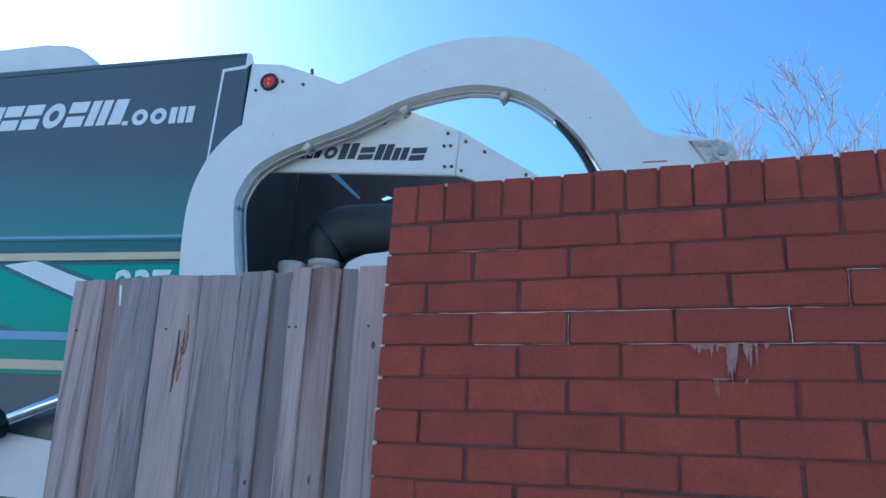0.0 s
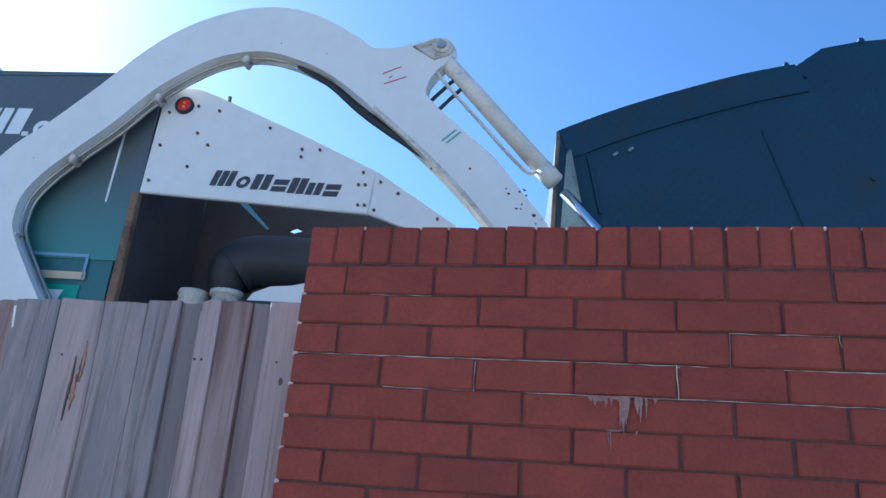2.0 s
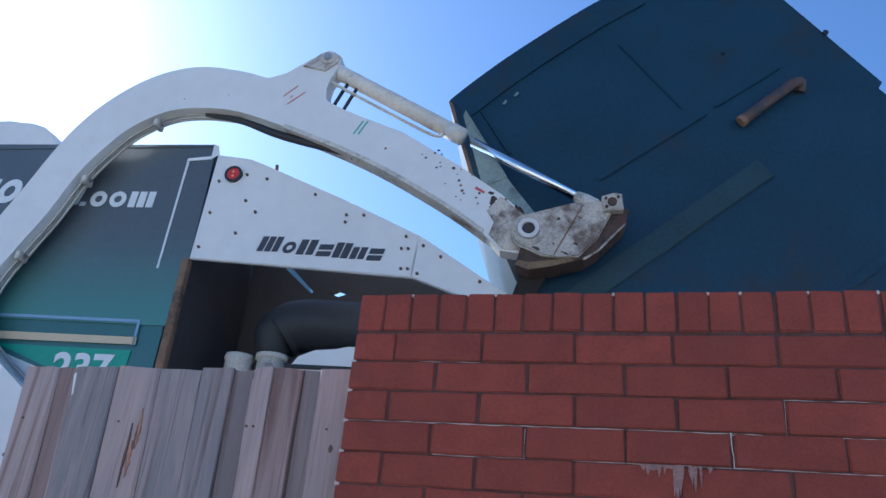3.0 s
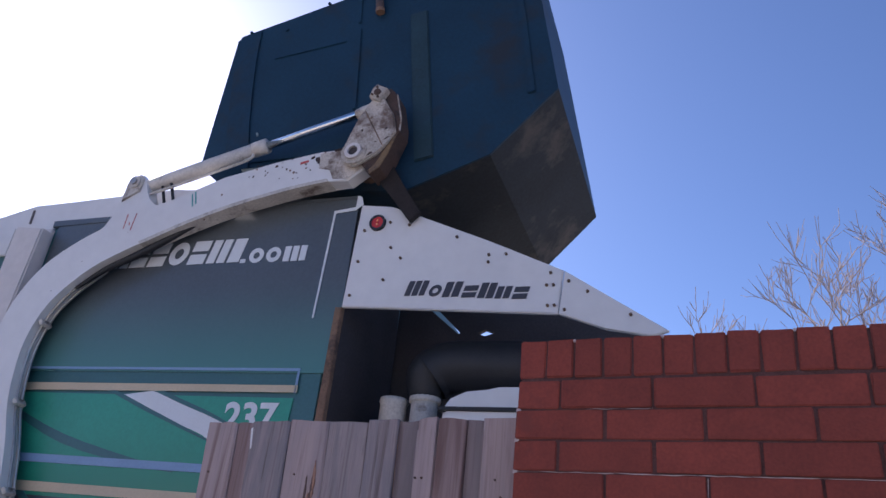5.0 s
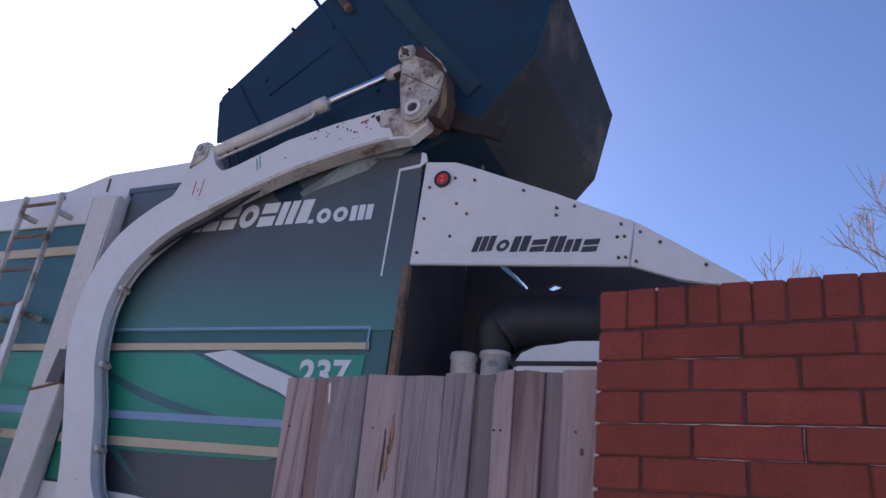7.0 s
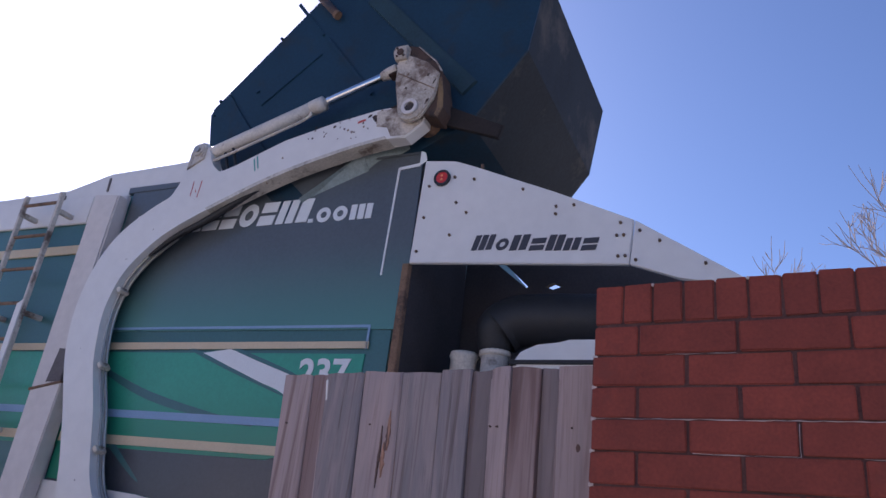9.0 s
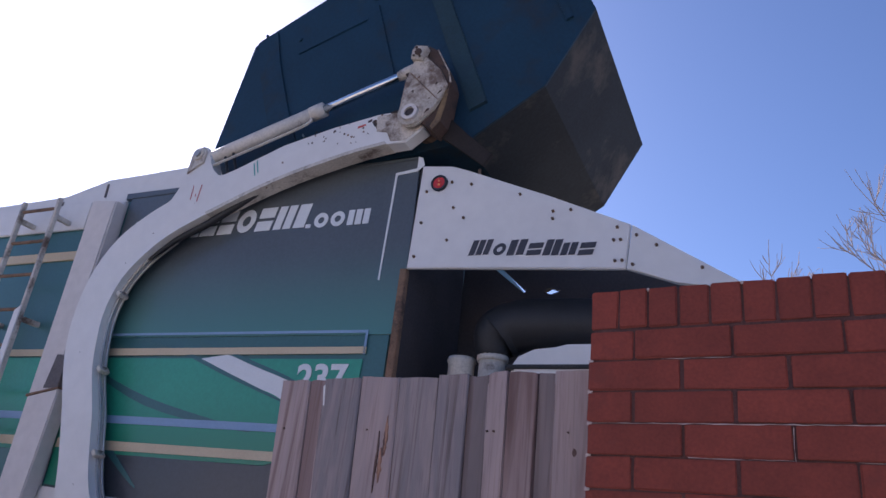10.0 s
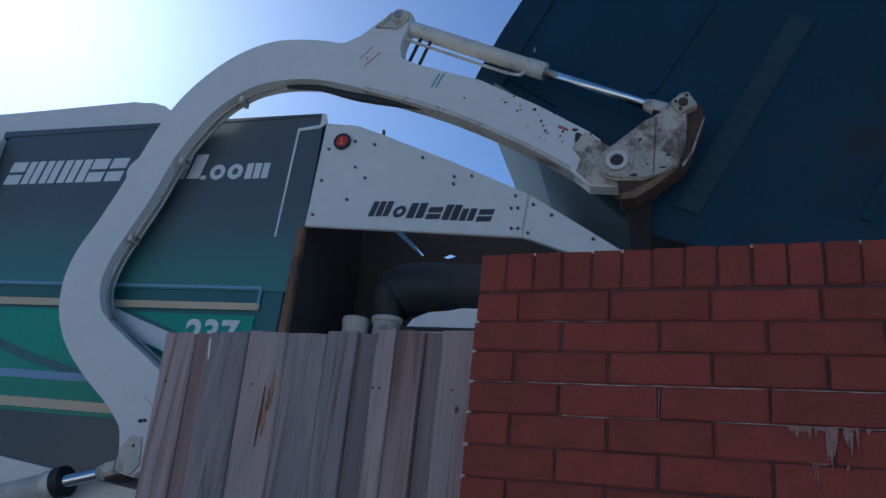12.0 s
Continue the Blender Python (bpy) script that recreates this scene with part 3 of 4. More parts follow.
def letter_marks(parent, x0, x1, z0, z1, widths, mat, lean, v, name):
    """Unlettered sign: plain slanted bars in place of each character."""
    total = sum(w for w, _ in widths)
    x = x0
    for w, form in widths:
        wide = (x1 - x0) * w / total
        a, b = x + wide * 0.06, x + wide * 0.9
        bm = bmesh.new()
        h = z1 - z0
        s = (z1 - z0) * 0.24

        def quad(xa, za, xb, zb):
            sh = lambda z: lean * (z - z0)
            slab(bm, [(xa + sh(za), za), (xb + sh(za), za), (xb + sh(zb), zb), (xa + sh(zb), zb)], v - 0.004, v)
        if form == "d":
            quad(a, z0, b, z0 + s)
        elif form in "co":
            rx, rz, cx, cz = (b - a) / 2, h / 2, (a + b) / 2, (z0 + z1) / 2
            rows = []
            for f, y in ((1.0, v - 0.004), (0.45, v - 0.004), (0.45, v), (1.0, v)):
                rows.append([bm.verts.new((cx + f * rx * math.cos(k * math.tau / 20) + lean * (cz + f * rz * math.sin(k * math.tau / 20) - z0), y, cz + f * rz * math.sin(k * math.tau / 20))) for k in range(20)])
            for r0, r1 in zip(rows, rows[1:] + rows[:1]):
                for k in range(20):
                    bm.faces.new((r0[k], r0[(k + 1) % 20], r1[(k + 1) % 20], r1[k]))
        elif form == "s":
            quad(a, z0, b, z0 + h * 0.42)
            quad(a, z0 + h * 0.56, b, z1)
        else:
            n = 3 if form == "m" else 1 if form == "l" else 2
            st = (b - a) / (n + 0.3 * (n - 1))
            for k in range(n):
                quad(a + k * st * 1.3, z0, a + k * st * 1.3 + st, z1)
        x += wide
        part(name, bm, mat, parent)


sign = [(1, "s"), (1, "n"), (1, "u"), (1.05, "n"), (0.5, "l"), (1, "s"), (1, "s"), (1.15, "o"), (1, "s"), (1.1, "n"), (0.7, "l")]
letter_marks(truck, -3.97, -2.24, 3.59, 3.775, sign, DECAL, 0.22, -0.0125, "sign_stroke")
letter_marks(truck, -2.24, -2.19, 3.58, 3.70, [(1, "d")], DECAL, 0, -0.0125, "sign_stroke")
letter_marks(truck, -2.18, -1.70, 3.575, 3.69, [(1, "c"), (1, "o"), (1.5, "m")], DECAL, 0.05, -0.0125, "sign_stroke")
marks = [(1.5, "m"), (0.9, "c"), (1.2, "n"), (1, "s"), (0.5, "l"), (0.5, "l"), (1, "u"), (1, "s")]
x = -0.95
for w, form in marks:
    wide = 0.80 * w / 7.6
    mid = (x + 0.95) / 0.8
    tall = 0.10 if form in "ml" or w == 1.2 else 0.078
    letter_marks(truck, x, x + wide, 3.272 - 0.05 * mid, 3.272 - 0.05 * mid + tall, [(1, form)], DARKDECAL, 0.3, -0.036, "badge_stroke")
    x += wide
# fleet number
fc = bpy.data.curves.new("fleet_number", "FONT")
fc.body, fc.size, fc.extrude = "237", 0.25, 0.002
fc.offset = 0.007
fo = new("fleet_number_text", fc)
dg = bpy.context.evaluated_depsgraph_get()
me = bpy.data.meshes.new_from_object(fo.evaluated_get(dg))
bpy.data.objects.remove(fo)
me.materials.clear()
me.materials.append(DECAL)
number = new("fleet_number", me)
number.parent = truck
number.matrix_basis = pose(-2.07, -0.014, 2.41, 90, 0, 0)


# ---- lift arms ----
OUTER = [(2.065, 2.295), (1.885, 2.437), (1.576, 2.633), (1.215, 2.838), (0.793, 2.985), (0.68, 3.03), (0.66, 3.06), (0.645, 3.14), (0.665, 3.22), (0.70, 3.30), (0.70, 3.40), (0.64, 3.44), (0.57, 3.42), (0.50, 3.37), (0.36, 3.24), (0.25, 3.195),
         (0.047, 3.245), (-0.225, 3.272), (-0.44, 3.232), (-0.645, 3.13), (-0.835, 2.965), (-0.975, 2.78), (-1.075, 2.575), (-1.185, 2.265), (-1.317, 1.93), (-1.415, 1.724), (-1.458, 1.52), (-1.42, 1.29), (-1.294, 1.076), (-1.074, 0.873), (-0.858, 0.715), (-0.72, 0.58), (-0.70, 0.45), (-0.66, 0.345), (-0.57, 0.33), (-0.50, 0.40), (-0.30, 0.16), (-0.16, -0.10), (0.0, -0.17)]
INNER = [(0.15, -0.08), (0.16, 0.06), (0.05, 0.30), (-0.318, 0.738), (-0.57, 0.945), (-0.83, 1.11), (-1.055, 1.262), (-1.125, 1.36), (-1.16, 1.49), (-1.13, 1.66), (-1.05, 1.86), (-0.95, 2.09), (-0.845, 2.40), (-0.69, 2.66), (-0.555, 2.80), (-0.37, 2.905), (-0.146, 2.94), (0.10, 2.925), (0.441, 2.83), (0.834, 2.695), (1.172, 2.55), (1.561, 2.342), (1.794, 2.194), (1.90, 2.09), (2.06, 2.08), (2.145, 2.18)]


def lift_arm():
    bm = bmesh.new()
    curve = OUTER[:15] + [tuple(p) for p in smooth_line(OUTER[15:32], 4)] + OUTER[32:] + INNER[:3] + [tuple(p) for p in smooth_line(INNER[3:23], 4)] + INNER[23:]
    slab(bm, curve, ARM_OUT, ARM_IN, 0.008)
    arm = part("lift_arm", bm, WHITE, truck, "white curved box-section lift arm")
    # hydraulic pipes along the inner edge, with clamps
    line = smooth_line([Vector((x, 0, z)) for x, z in INNER[2:18]], 4)
    for k, off in enumerate((0.004, 0.020)):
        pts = []
        for i, p in enumerate(line):
            d = (line[min(i + 1, len(line) - 1)] - line[max(i - 1, 0)]).normalized()
            pts.append((p + Vector((d.z, 0, -d.x)) * off) + Vector((0, -0.13 + 0.03 * k, 0)))
        bm = bmesh.new()
        tube(bm, pts, 0.010, 6)
        part("hydraulic_pipe", bm, STEEL, arm, "thin steel hydraulic pipe", True)
    for x, z in ((-0.476, 2.845), (-0.83, 2.39), (-1.067, 1.827), (-1.08, 1.275), (-0.60, 0.96)):
        bm = bmesh.new()
        box(bm, (-0.016, ARM_OUT + 0.01, -0.03), (0.016, ARM_OUT + 0.10, 0.02), 0.004)
        c = part("pipe_clamp", bm, WORN, arm)
        c.location = (x + 0.02, 0, z - 0.02)
    # sagging hose
    bm = bmesh.new()
    hose = smooth_line([(-0.15, -0.14, 2.925), (0.1, -0.14, 2.895), (0.35, -0.14, 2.815), (0.55, -0.14, 2.765), (0.72, -0.14, 2.725), (0.9, -0.14, 2.68)], 4)
    tube(bm, hose, [0.012 + 0.016 * math.sin(math.pi * i / (len(hose) - 1)) for i in range(len(hose))], 8)
    part("hose", bm, RUBBER, arm, "sagging black hydraulic hose", True)
    for k in range(2):
        bm = bmesh.new()
        tube(bm, smooth_line([(0.70 + 0.07 * k, -0.15, 3.00 - 0.03 * k), (0.73 + 0.08 * k, -0.15, 3.10), (0.77 + 0.08 * k, -0.15, 3.22)], 4), 0.012, 8)
        part("hose", bm, RUBBER, arm, "short black hose", True)
    # pin boss and head plates
    bm = bmesh.new()
    disc_y(bm, PIN.x + 0.02, PIN.z + 0.01, ARM_OUT - 0.03, ARM_OUT + 0.002, 0.05)
    boss = part("pin_boss", bm, WORN, arm, "worn round pin boss")
    bm = bmesh.new()
    disc_y(bm, PIN.x + 0.02, PIN.z + 0.01, ARM_OUT - 0.045, ARM_OUT - 0.028, 0.026)
    part("pin", bm, STEEL, boss)
    bm = bmesh.new()
    slab(bm, [(0.46, 3.30), (0.62, 3.27), (0.69, 3.34), (0.69, 3.40), (0.63, 3.43), (0.56, 3.41)], ARM_OUT - 0.016, ARM_OUT + 0.001, 0.004)
    part("head_plate", bm, WORN, arm)
    bm = bmesh.new()
    low = smooth_line([(1.80, 2.18), (1.56, 2.332), (1.17, 2.538), (0.83, 2.683), (0.44, 2.818)], 4)
    slab(bm, [tuple(p) for p in low] + [(p.x, p.y + 0.03) for p in low[::-1]], ARM_OUT - 0.006, ARM_IN + 0.006)
    part("lower_flange", bm, WORN, arm, "rust-stained lower flange")
    # chips and scuffs, thick near the fork's hinge and thin along the rest
    spots = [(0.0, 3.05), (0.40, 3.0), (-0.3, 3.0), (-0.9, 2.6), (1.13, 2.71), (0.93, 2.62), (-1.25, 1.7)]
    for _ in range(56):
        f = random.random() ** 3.0
        x = 1.99 - 0.70 * f
        mid_z = 2.33 + (1.95 - x) * 0.60
        spots.append((x, mid_z + random.uniform(-0.15, 0.10) * (1 if x < 1.8 else 0.6)))
    for x, z in spots:
        bm = bmesh.new()
        r = random.uniform(0.003, 0.010) + 0.024 * max(0.0, (x - 1.70) / 0.28) * random.random()
        stretch = random.uniform(0.5, 1.6)
        slab(bm, [(x + r * stretch * random.uniform(0.6, 1.3) * math.cos(k * math.tau / 8), z + r * random.uniform(0.6, 1.3) * math.sin(k * math.tau / 8)) for k in range(8)], ARM_OUT - 0.0015, ARM_OUT + 0.001)
        part("paint_chip", bm, DARKRUST if random.random() < 0.7 else RUST, arm)
    bm = bmesh.new()
    slab(bm, [(1.87, 2.43), (2.06, 2.285), (2.135, 2.18), (2.055, 2.09), (1.91, 2.10), (1.83, 2.18), (1.85, 2.26), (1.80, 2.33)], ARM_OUT - 0.004, ARM_OUT + 0.001)
    part("end_plate", bm, HEAD, arm, "stained plate at the arm's end")
    # crayon and paint marks
    for k in range(2):
        bm = bmesh.new()
        slab(bm, [(0.90 + 0.03 * k, 2.80 + 0.0 * k), (0.912 + 0.03 * k, 2.80), (0.955 + 0.03 * k, 2.90), (0.943 + 0.03 * k, 2.90)], ARM_OUT - 0.002, ARM_OUT - 0.0004)
        part("teal_mark", bm, TEAL_MARK, arm)
    for k, (xa, za, xb, zb) in enumerate(((0.38, 3.06, 0.46, 3.15), (0.42, 3.00, 0.52, 3.10), (0.43, 3.05, 0.44, 3.07))):
        bm = bmesh.new()
        tube(bm, [(xa, ARM_OUT - 0.001, za), (xb, ARM_OUT - 0.001, zb)], 0.004, 4)
        part("red_mark", bm, RED_MARK, arm)
    bm = bmesh.new()
    slab(bm, [(1.71, 2.47), (1.77, 2.44), (1.775, 2.455), (1.72, 2.485)], ARM_OUT - 0.003, ARM_OUT - 0.0005)
    part("red_mark", bm, RED_MARK, arm)
    bm = bmesh.new()
    slab(bm, [(-0.69, 0.36), (-0.58, 0.34), (-0.53, 0.40), (-0.56, 0.55), (-0.64, 0.56), (-0.69, 0.48)], ARM_OUT - 0.010, ARM_OUT + 0.001, 0.003)
    bracket = part("lift_bracket", bm, WORN, arm, "chipped lift cylinder bracket")
    for x, z in ((-0.60, 0.64), (-0.57, 0.645), (-0.60, 0.50)):
        bm = bmesh.new()
        disc_y(bm, x, z, ARM_OUT - 0.014, ARM_OUT + 0.001, 0.010, 8)
        part("bolt", bm, DARKRUST, bracket)
    bm = bmesh.new()
    tube(bm, [(-0.62, ARM_OUT - 0.001, 0.78), (-0.50, ARM_OUT - 0.001, 0.70), (-0.36, ARM_OUT - 0.001, 0.62)], 0.005, 5)
    part("weld_seam", bm, DUSTY, arm)
    # hinge boss at the body
    bm = bmesh.new()
    disc_y(bm, 0, 0, ARM_OUT - 0.03, ARM_IN + 0.05, 0.11)
    part("hinge_boss", bm, WORN, arm)
    return arm


def fork_head():
    out = ARM_OUT
    bm = bmesh.new()
    slab(bm, [(-0.098, -0.01), (-0.085, -0.06), (-0.05, -0.095), (-0.005, -0.107), (0.13, -0.112), (0.23, -0.075), (0.314, -0.03), (0.36, 0.10), (0.365, 0.275), (0.35, 0.345), (0.27, 0.33), (0.145, 0.25), (-0.035, 0.095), (-0.085, 0.05)], out - 0.058, out - 0.02, 0.010)
    head = part("fork_head", bm, HEAD, truck, "chipped white fork head plate")
    bm = bmesh.new()
    slab(bm, [(0.02, -0.21), (0.10, -0.205), (0.20, -0.135), (0.34, -0.02), (0.385, 0.06), (0.455, 0.27), (0.44, 0.36), (0.35, 0.36), (0.345, 0.10), (0.30, -0.025), (0.13, -0.10), (0.0, -0.095)], out - 0.032, ARM_IN + 0.02, 0.006)
    part("rim_plate", bm, DARKRUST, head, "brown rusted rim of the fork head")
    # pale edge of the rim, ochre along its foot
    bm = bmesh.new()
    slab(bm, [(0.335, -0.022), (0.385, 0.058), (0.452, 0.268), (0.460, 0.268), (0.395, 0.055), (0.345, -0.03)], out - 0.036, out - 0.028)
    part("rim_edge", bm, HEAD, head, "pale worn rim edge")
    bm = bmesh.new()
    slab(bm, [(0.02, -0.215), (0.10, -0.21), (0.20, -0.14), (0.30, -0.058), (0.28, -0.045), (0.18, -0.11), (0.09, -0.17), (0.03, -0.18)], out - 0.037, out - 0.026, 0.003)
    part("foot_edge", bm, OCHRE, head, "ochre-stained foot edge")
    bm = bmesh.new()
    ring_y(bm, 0, 0, out - 0.082, out - 0.055, 0.037, 0.060)
    part("hinge_ring", bm, DUSTY, head, "pale hinge ring")
    bm = bmesh.new()
    ring_y(bm, 0, 0, out - 0.064, out - 0.05, 0.064, 0.094)
    part("hinge_collar", bm, HEAD, head, "stained collar round the hinge")
    bm = bmesh.new()
    disc_y(bm, 0, 0, out - 0.064, ARM_IN + 0.1, 0.0375)
    part("hinge_pin", bm, BLACK, head)
    # clevis block that holds the rod's pin
    bm = bmesh.new()
    slab(bm, [(-0.055, -0.045), (0.055, -0.05), (0.06, 0.045), (0.02, 0.06), (-0.05, 0.045)], out - 0.088, out - 0.015, 0.006)
    block = part("clevis_block", bm, HEAD, head, "grimy clevis block")
    block.matrix_basis = pose(FORK_PIN.x, 0, FORK_PIN.z, 0, -32, 0)
    for x, z, r in ((0.0, 0.0, 0.026), (-0.034, -0.026, 0.009), (0.036, 0.026, 0.009), (-0.030, 0.026, 0.008)):
        bm = bmesh.new()
        disc_y(bm, x, z, out - 0.097, out - 0.085, r, 12)
        part("bolt", bm, DARKRUST, block)
    for x, z, w, h in ((0.22, 0.185, 0.016, 0.007), (0.27, 0.03, 0.018, 0.010), (0.12, 0.13, 0.010, 0.016), (0.24, -0.045, 0.026, 0.008), (0.09, -0.085, 0.03, 0.009), (0.31, 0.15, 0.008, 0.012), (0.16, -0.02, 0.008, 0.006)):
        bm = bmesh.new()
        slab(bm, [(x + w * random.uniform(0.5, 1.1) * math.cos(k * math.tau / 9), z + h * random.uniform(0.5, 1.2) * math.sin(k * math.tau / 9)) for k in range(9)], out - 0.0595, out - 0.057)
        part("paint_chip", bm, DARKRUST if random.random() < 0.6 else RUST, head)
    bm = bmesh.new()
    tube(bm, [(0.205, out - 0.058, 0.27), (0.20, out - 0.058, 0.16), (0.195, out - 0.058, 0.02), (0.19, out - 0.058, -0.08)], 0.004, 5)
    part("weld_seam", bm, RUST, head)
    # cross tube and the leg that carries the fork under the skip
    bm = bmesh.new()
    tube(bm, [(0.02, ARM_IN, -0.02), (0.02, WIDE, -0.02)], 0.09, 14)
    part("cross_tube", bm, RUST, head, "", True)
    bm = bmesh.new()
    slab(bm, [(0.02, -0.08), (0.18, -0.07), (0.175, -0.32), (0.185, -0.60), (0.09, -0.62), (0.06, -0.34)], ARM_IN - 0.01, ARM_IN + 0.03, 0.006)
    part("fork_leg", bm, LEG, head, "dark rusty fork leg")
    return head


def cylinder(name, length, radius, flange):
    bm = bmesh.new()
    tube(bm, [(-0.05, 0, 0), (length * 0.12, 0, 0), (length - 0.07, 0, 0)], radius, 18)
    tube(bm, [(length - 0.11, 0, 0), (length, 0, 0)], flange, 18)
    c = part(name, bm, BARREL, truck, "white hydraulic cylinder", True)
    bm = bmesh.new()
    tube(bm, smooth_line([(0.06, -0.02, -radius * 0.9), (0.10, -0.03, -radius * 1.9), (length * 0.5, -0.03, -radius * 2.0), (length - 0.16, -0.03, -radius * 1.9), (length - 0.11, -0.02, -radius * 0.9)], 4), 0.011, 6)
    part("feed_pipe", bm, WORN, c)
    return c


def piston_rod(name, length, radius):
    bm = bmesh.new()
    tube(bm, [(0.13, 0, 0), (length, 0, 0)], radius, 16)
    r = part(name, bm, CHROME, truck, "bright chromed piston rod", True)
    bm = bmesh.new()
    tube(bm, [(-0.02, 0, 0), (0.06, 0, 0), (0.065, 0, 0), (0.09, 0, 0), (0.095, 0, 0), (0.17, 0, 0), (0.225, 0, 0)], [radius * v for v in (1.4, 1.45, 1.15, 1.15, 1.5, 1.45, 1.1)], 14)
    eye = part("rod_eye", bm, WORN, r, "worn stepped rod eye")
    bm = bmesh.new()
    box(bm, (0.0, -radius * 1.25, radius * 1.05), (0.16, radius * 1.25, radius * 1.65), 0.004)
    part("eye_strap", bm, DARKRUST, eye)
    return r


arm_near = lift_arm()
head_near = fork_head()
fork_barrel = cylinder("fork_cylinder", 1.10, 0.052, 0.056)
fork_rod = piston_rod("fork_rod", 0.95, 0.030)
lift_barrel = cylinder("lift_cylinder", 1.25, 0.072, 0.084)
lift_rod = piston_rod("lift_rod", 1.5, 0.036)
bm = bmesh.new()
tube(bm, [(1.21, 0, 0), (1.27, 0, 0)], 0.090, 18)
part("seal_ring", bm, RUBBER, lift_barrel)

# ---- the skip ----
PROFILE = [(-0.94, 0.755), (-0.53, 0.285), (0.12, -0.31), (0.74, -0.48), (1.39, -0.35), (2.25, 1.40), (1.45, 1.86), (0.95, 1.58), (-0.235, 2.085), (-0.42, 1.81), (-0.60, 1.50), (-0.785, 1.13)]


def skip():
    root = tagged(empty("skip"), "large dark teal steel skip with hinged lid on lifting forks", "skip")
    near, far = 0.0, 1.80
    cx, cz = 0.65, 0.85
    inner = [(cx + (x - cx) * 0.985, cz + (z - cz) * 0.985) for x, z in PROFILE]
    for v0, v1, nm in ((near, near + 0.02, "side_wall"), (far - 0.02, far, "side_wall")):
        bm = bmesh.new()
        slab(bm, PROFILE, v0, v1, 0.002)
        part(nm, bm, SKIP, root, "dark teal steel side")
    names = ["front_wall", "front_toe", "lower_front", "lower_chamfer", "floor_plate", "back_wall", "back_rim", "top_plate", "front_lip", "front_lip", "front_lip", "front_lip"]
    for i, nm in enumerate(names):
        a, b = PROFILE[i], PROFILE[(i + 1) % len(PROFILE)]
        c, d = inner[(i + 1) % len(PROFILE)], inner[i]
        bm = bmesh.new()
        slab(bm, [a, b, c, d], near + 0.02, far - 0.02)
        part(nm, bm, SKIP_UNDER if nm in ("lower_front", "lower_chamfer") else SKIP, root)
    # rolled rim along the top, standing proud
    def bar(p, q, wide, out, name, mat, label=""):
        p, q = Vector(p), Vector(q)
        d = (q - p).normalized()
        n = Vector((-d.y, d.x))
        o = n * wide
        bm = bmesh.new()
        slab(bm, [tuple(p), tuple(q), tuple(q + o), tuple(p + o)], near - out, near + 0.002, 0.006)
        return part(name, bm, mat, root, label)
    brow = smooth_line([(-0.935, 0.76), (-0.78, 1.13), (-0.595, 1.50), (-0.425, 1.81), (-0.255, 2.075)], 3)
    bm = bmesh.new()
    slab(bm, [tuple(p) for p in brow] + [(p.x + 0.178, p.y - 0.092) for p in brow[::-1]], near - 0.014, near + 0.002, 0.006)
    part("top_rim", bm, SKIP, root, "folded bowed top rim")
    bar((-0.71, 0.755), (-0.40, 0.53), 0.03, 0.010, "rib", SKIP)
    bar((-0.12, 1.59), (0.44, 1.26), 0.022, 0.008, "rib", SKIP)
    bar((0.16, 0.60), (0.57, 1.30), -0.035, 0.014, "rib", SKIP)
    bar((0.60, 1.36), (0.86, 1.80), -0.03, 0.012, "rib", SKIP)
    bar((1.26, -0.27), (2.12, 1.34), 0.06, 0.014, "rib", SKIP)
    for k, (x, z) in enumerate(((-0.60, 0.86), (-0.56, 0.945))):
        bm = bmesh.new()
        slab(bm, [(x, z), (x + 0.016, z + 0.003), (x + 0.020, z + 0.034), (x + 0.004, z + 0.036)], near - 0.019, near - 0.013)
        part("paint_fleck", bm, PALE_TEAL, root, "pale scratch in the paint")
    # bent bracket on the side
    bm = bmesh.new()
    tube(bm, smooth_line([(0.80, -0.035, 1.30), (0.86, -0.055, 1.41), (0.93, -0.062, 1.55), (0.985, -0.055, 1.66), (1.025, -0.03, 1.70), (1.04, 0.0, 1.66)], 4), 0.033, 12)
    handle = part("handle", bm, HANDLE, root, "bent rusty pipe handle", True)
    bm = bmesh.new()
    tube(bm, [(0.792, -0.033, 1.285), (0.806, -0.037, 1.315)], 0.037, 12)
    part("end_collar", bm, RUST, handle, "rusty pipe end")
    bm = bmesh.new()
    slab(bm, [(0.30, -0.16), (0.43, -0.22), (1.09, 1.02), (0.965, 1.09)], near - 0.016, near + 0.01, 0.008)
    part("fork_sleeve", bm, SKIP_OLIVE, root, "olive-stained fork sleeve")
    for p, q in (((-0.94, 0.75), (-0.535, 0.285)),):
        bar(p, q, 0.022, 0.006, "worn_edge", RUST, "rust-worn corner edge")
    # front corner folds, standing off the side; pale colour carries their sunlight
    def fold(a, b, c, d, rise):
        bm = bmesh.new()
        outer = [Vector((x, near - 0.003, z)) for x, z in (a, b)]
        inner_edge = [Vector((x, near - rise, z)) for x, z in (c, d)]
        foot = [Vector((x, near - 0.003, z)) for x, z in (c, d)]
        v = [bm.verts.new(p) for p in (*outer, *inner_edge, *foot)]
        bm.faces.new((v[0], v[1], v[2], v[3]))
        bm.faces.new((v[3], v[2], v[4], v[5]))
        bm.faces.new((v[0], v[3], v[5]))
        bm.faces.new((v[1], v[4], v[2]))
        bm.faces.new((v[0], v[5], v[4], v[1]))
        part("corner_fold", bm, PALE_TEAL, root, "folded grey-teal corner plate, sunlight in its colour")
    fold((-0.80, 0.69), (-0.44, 0.26), (-0.32, 0.36), (-0.78, 0.70), 0.06)
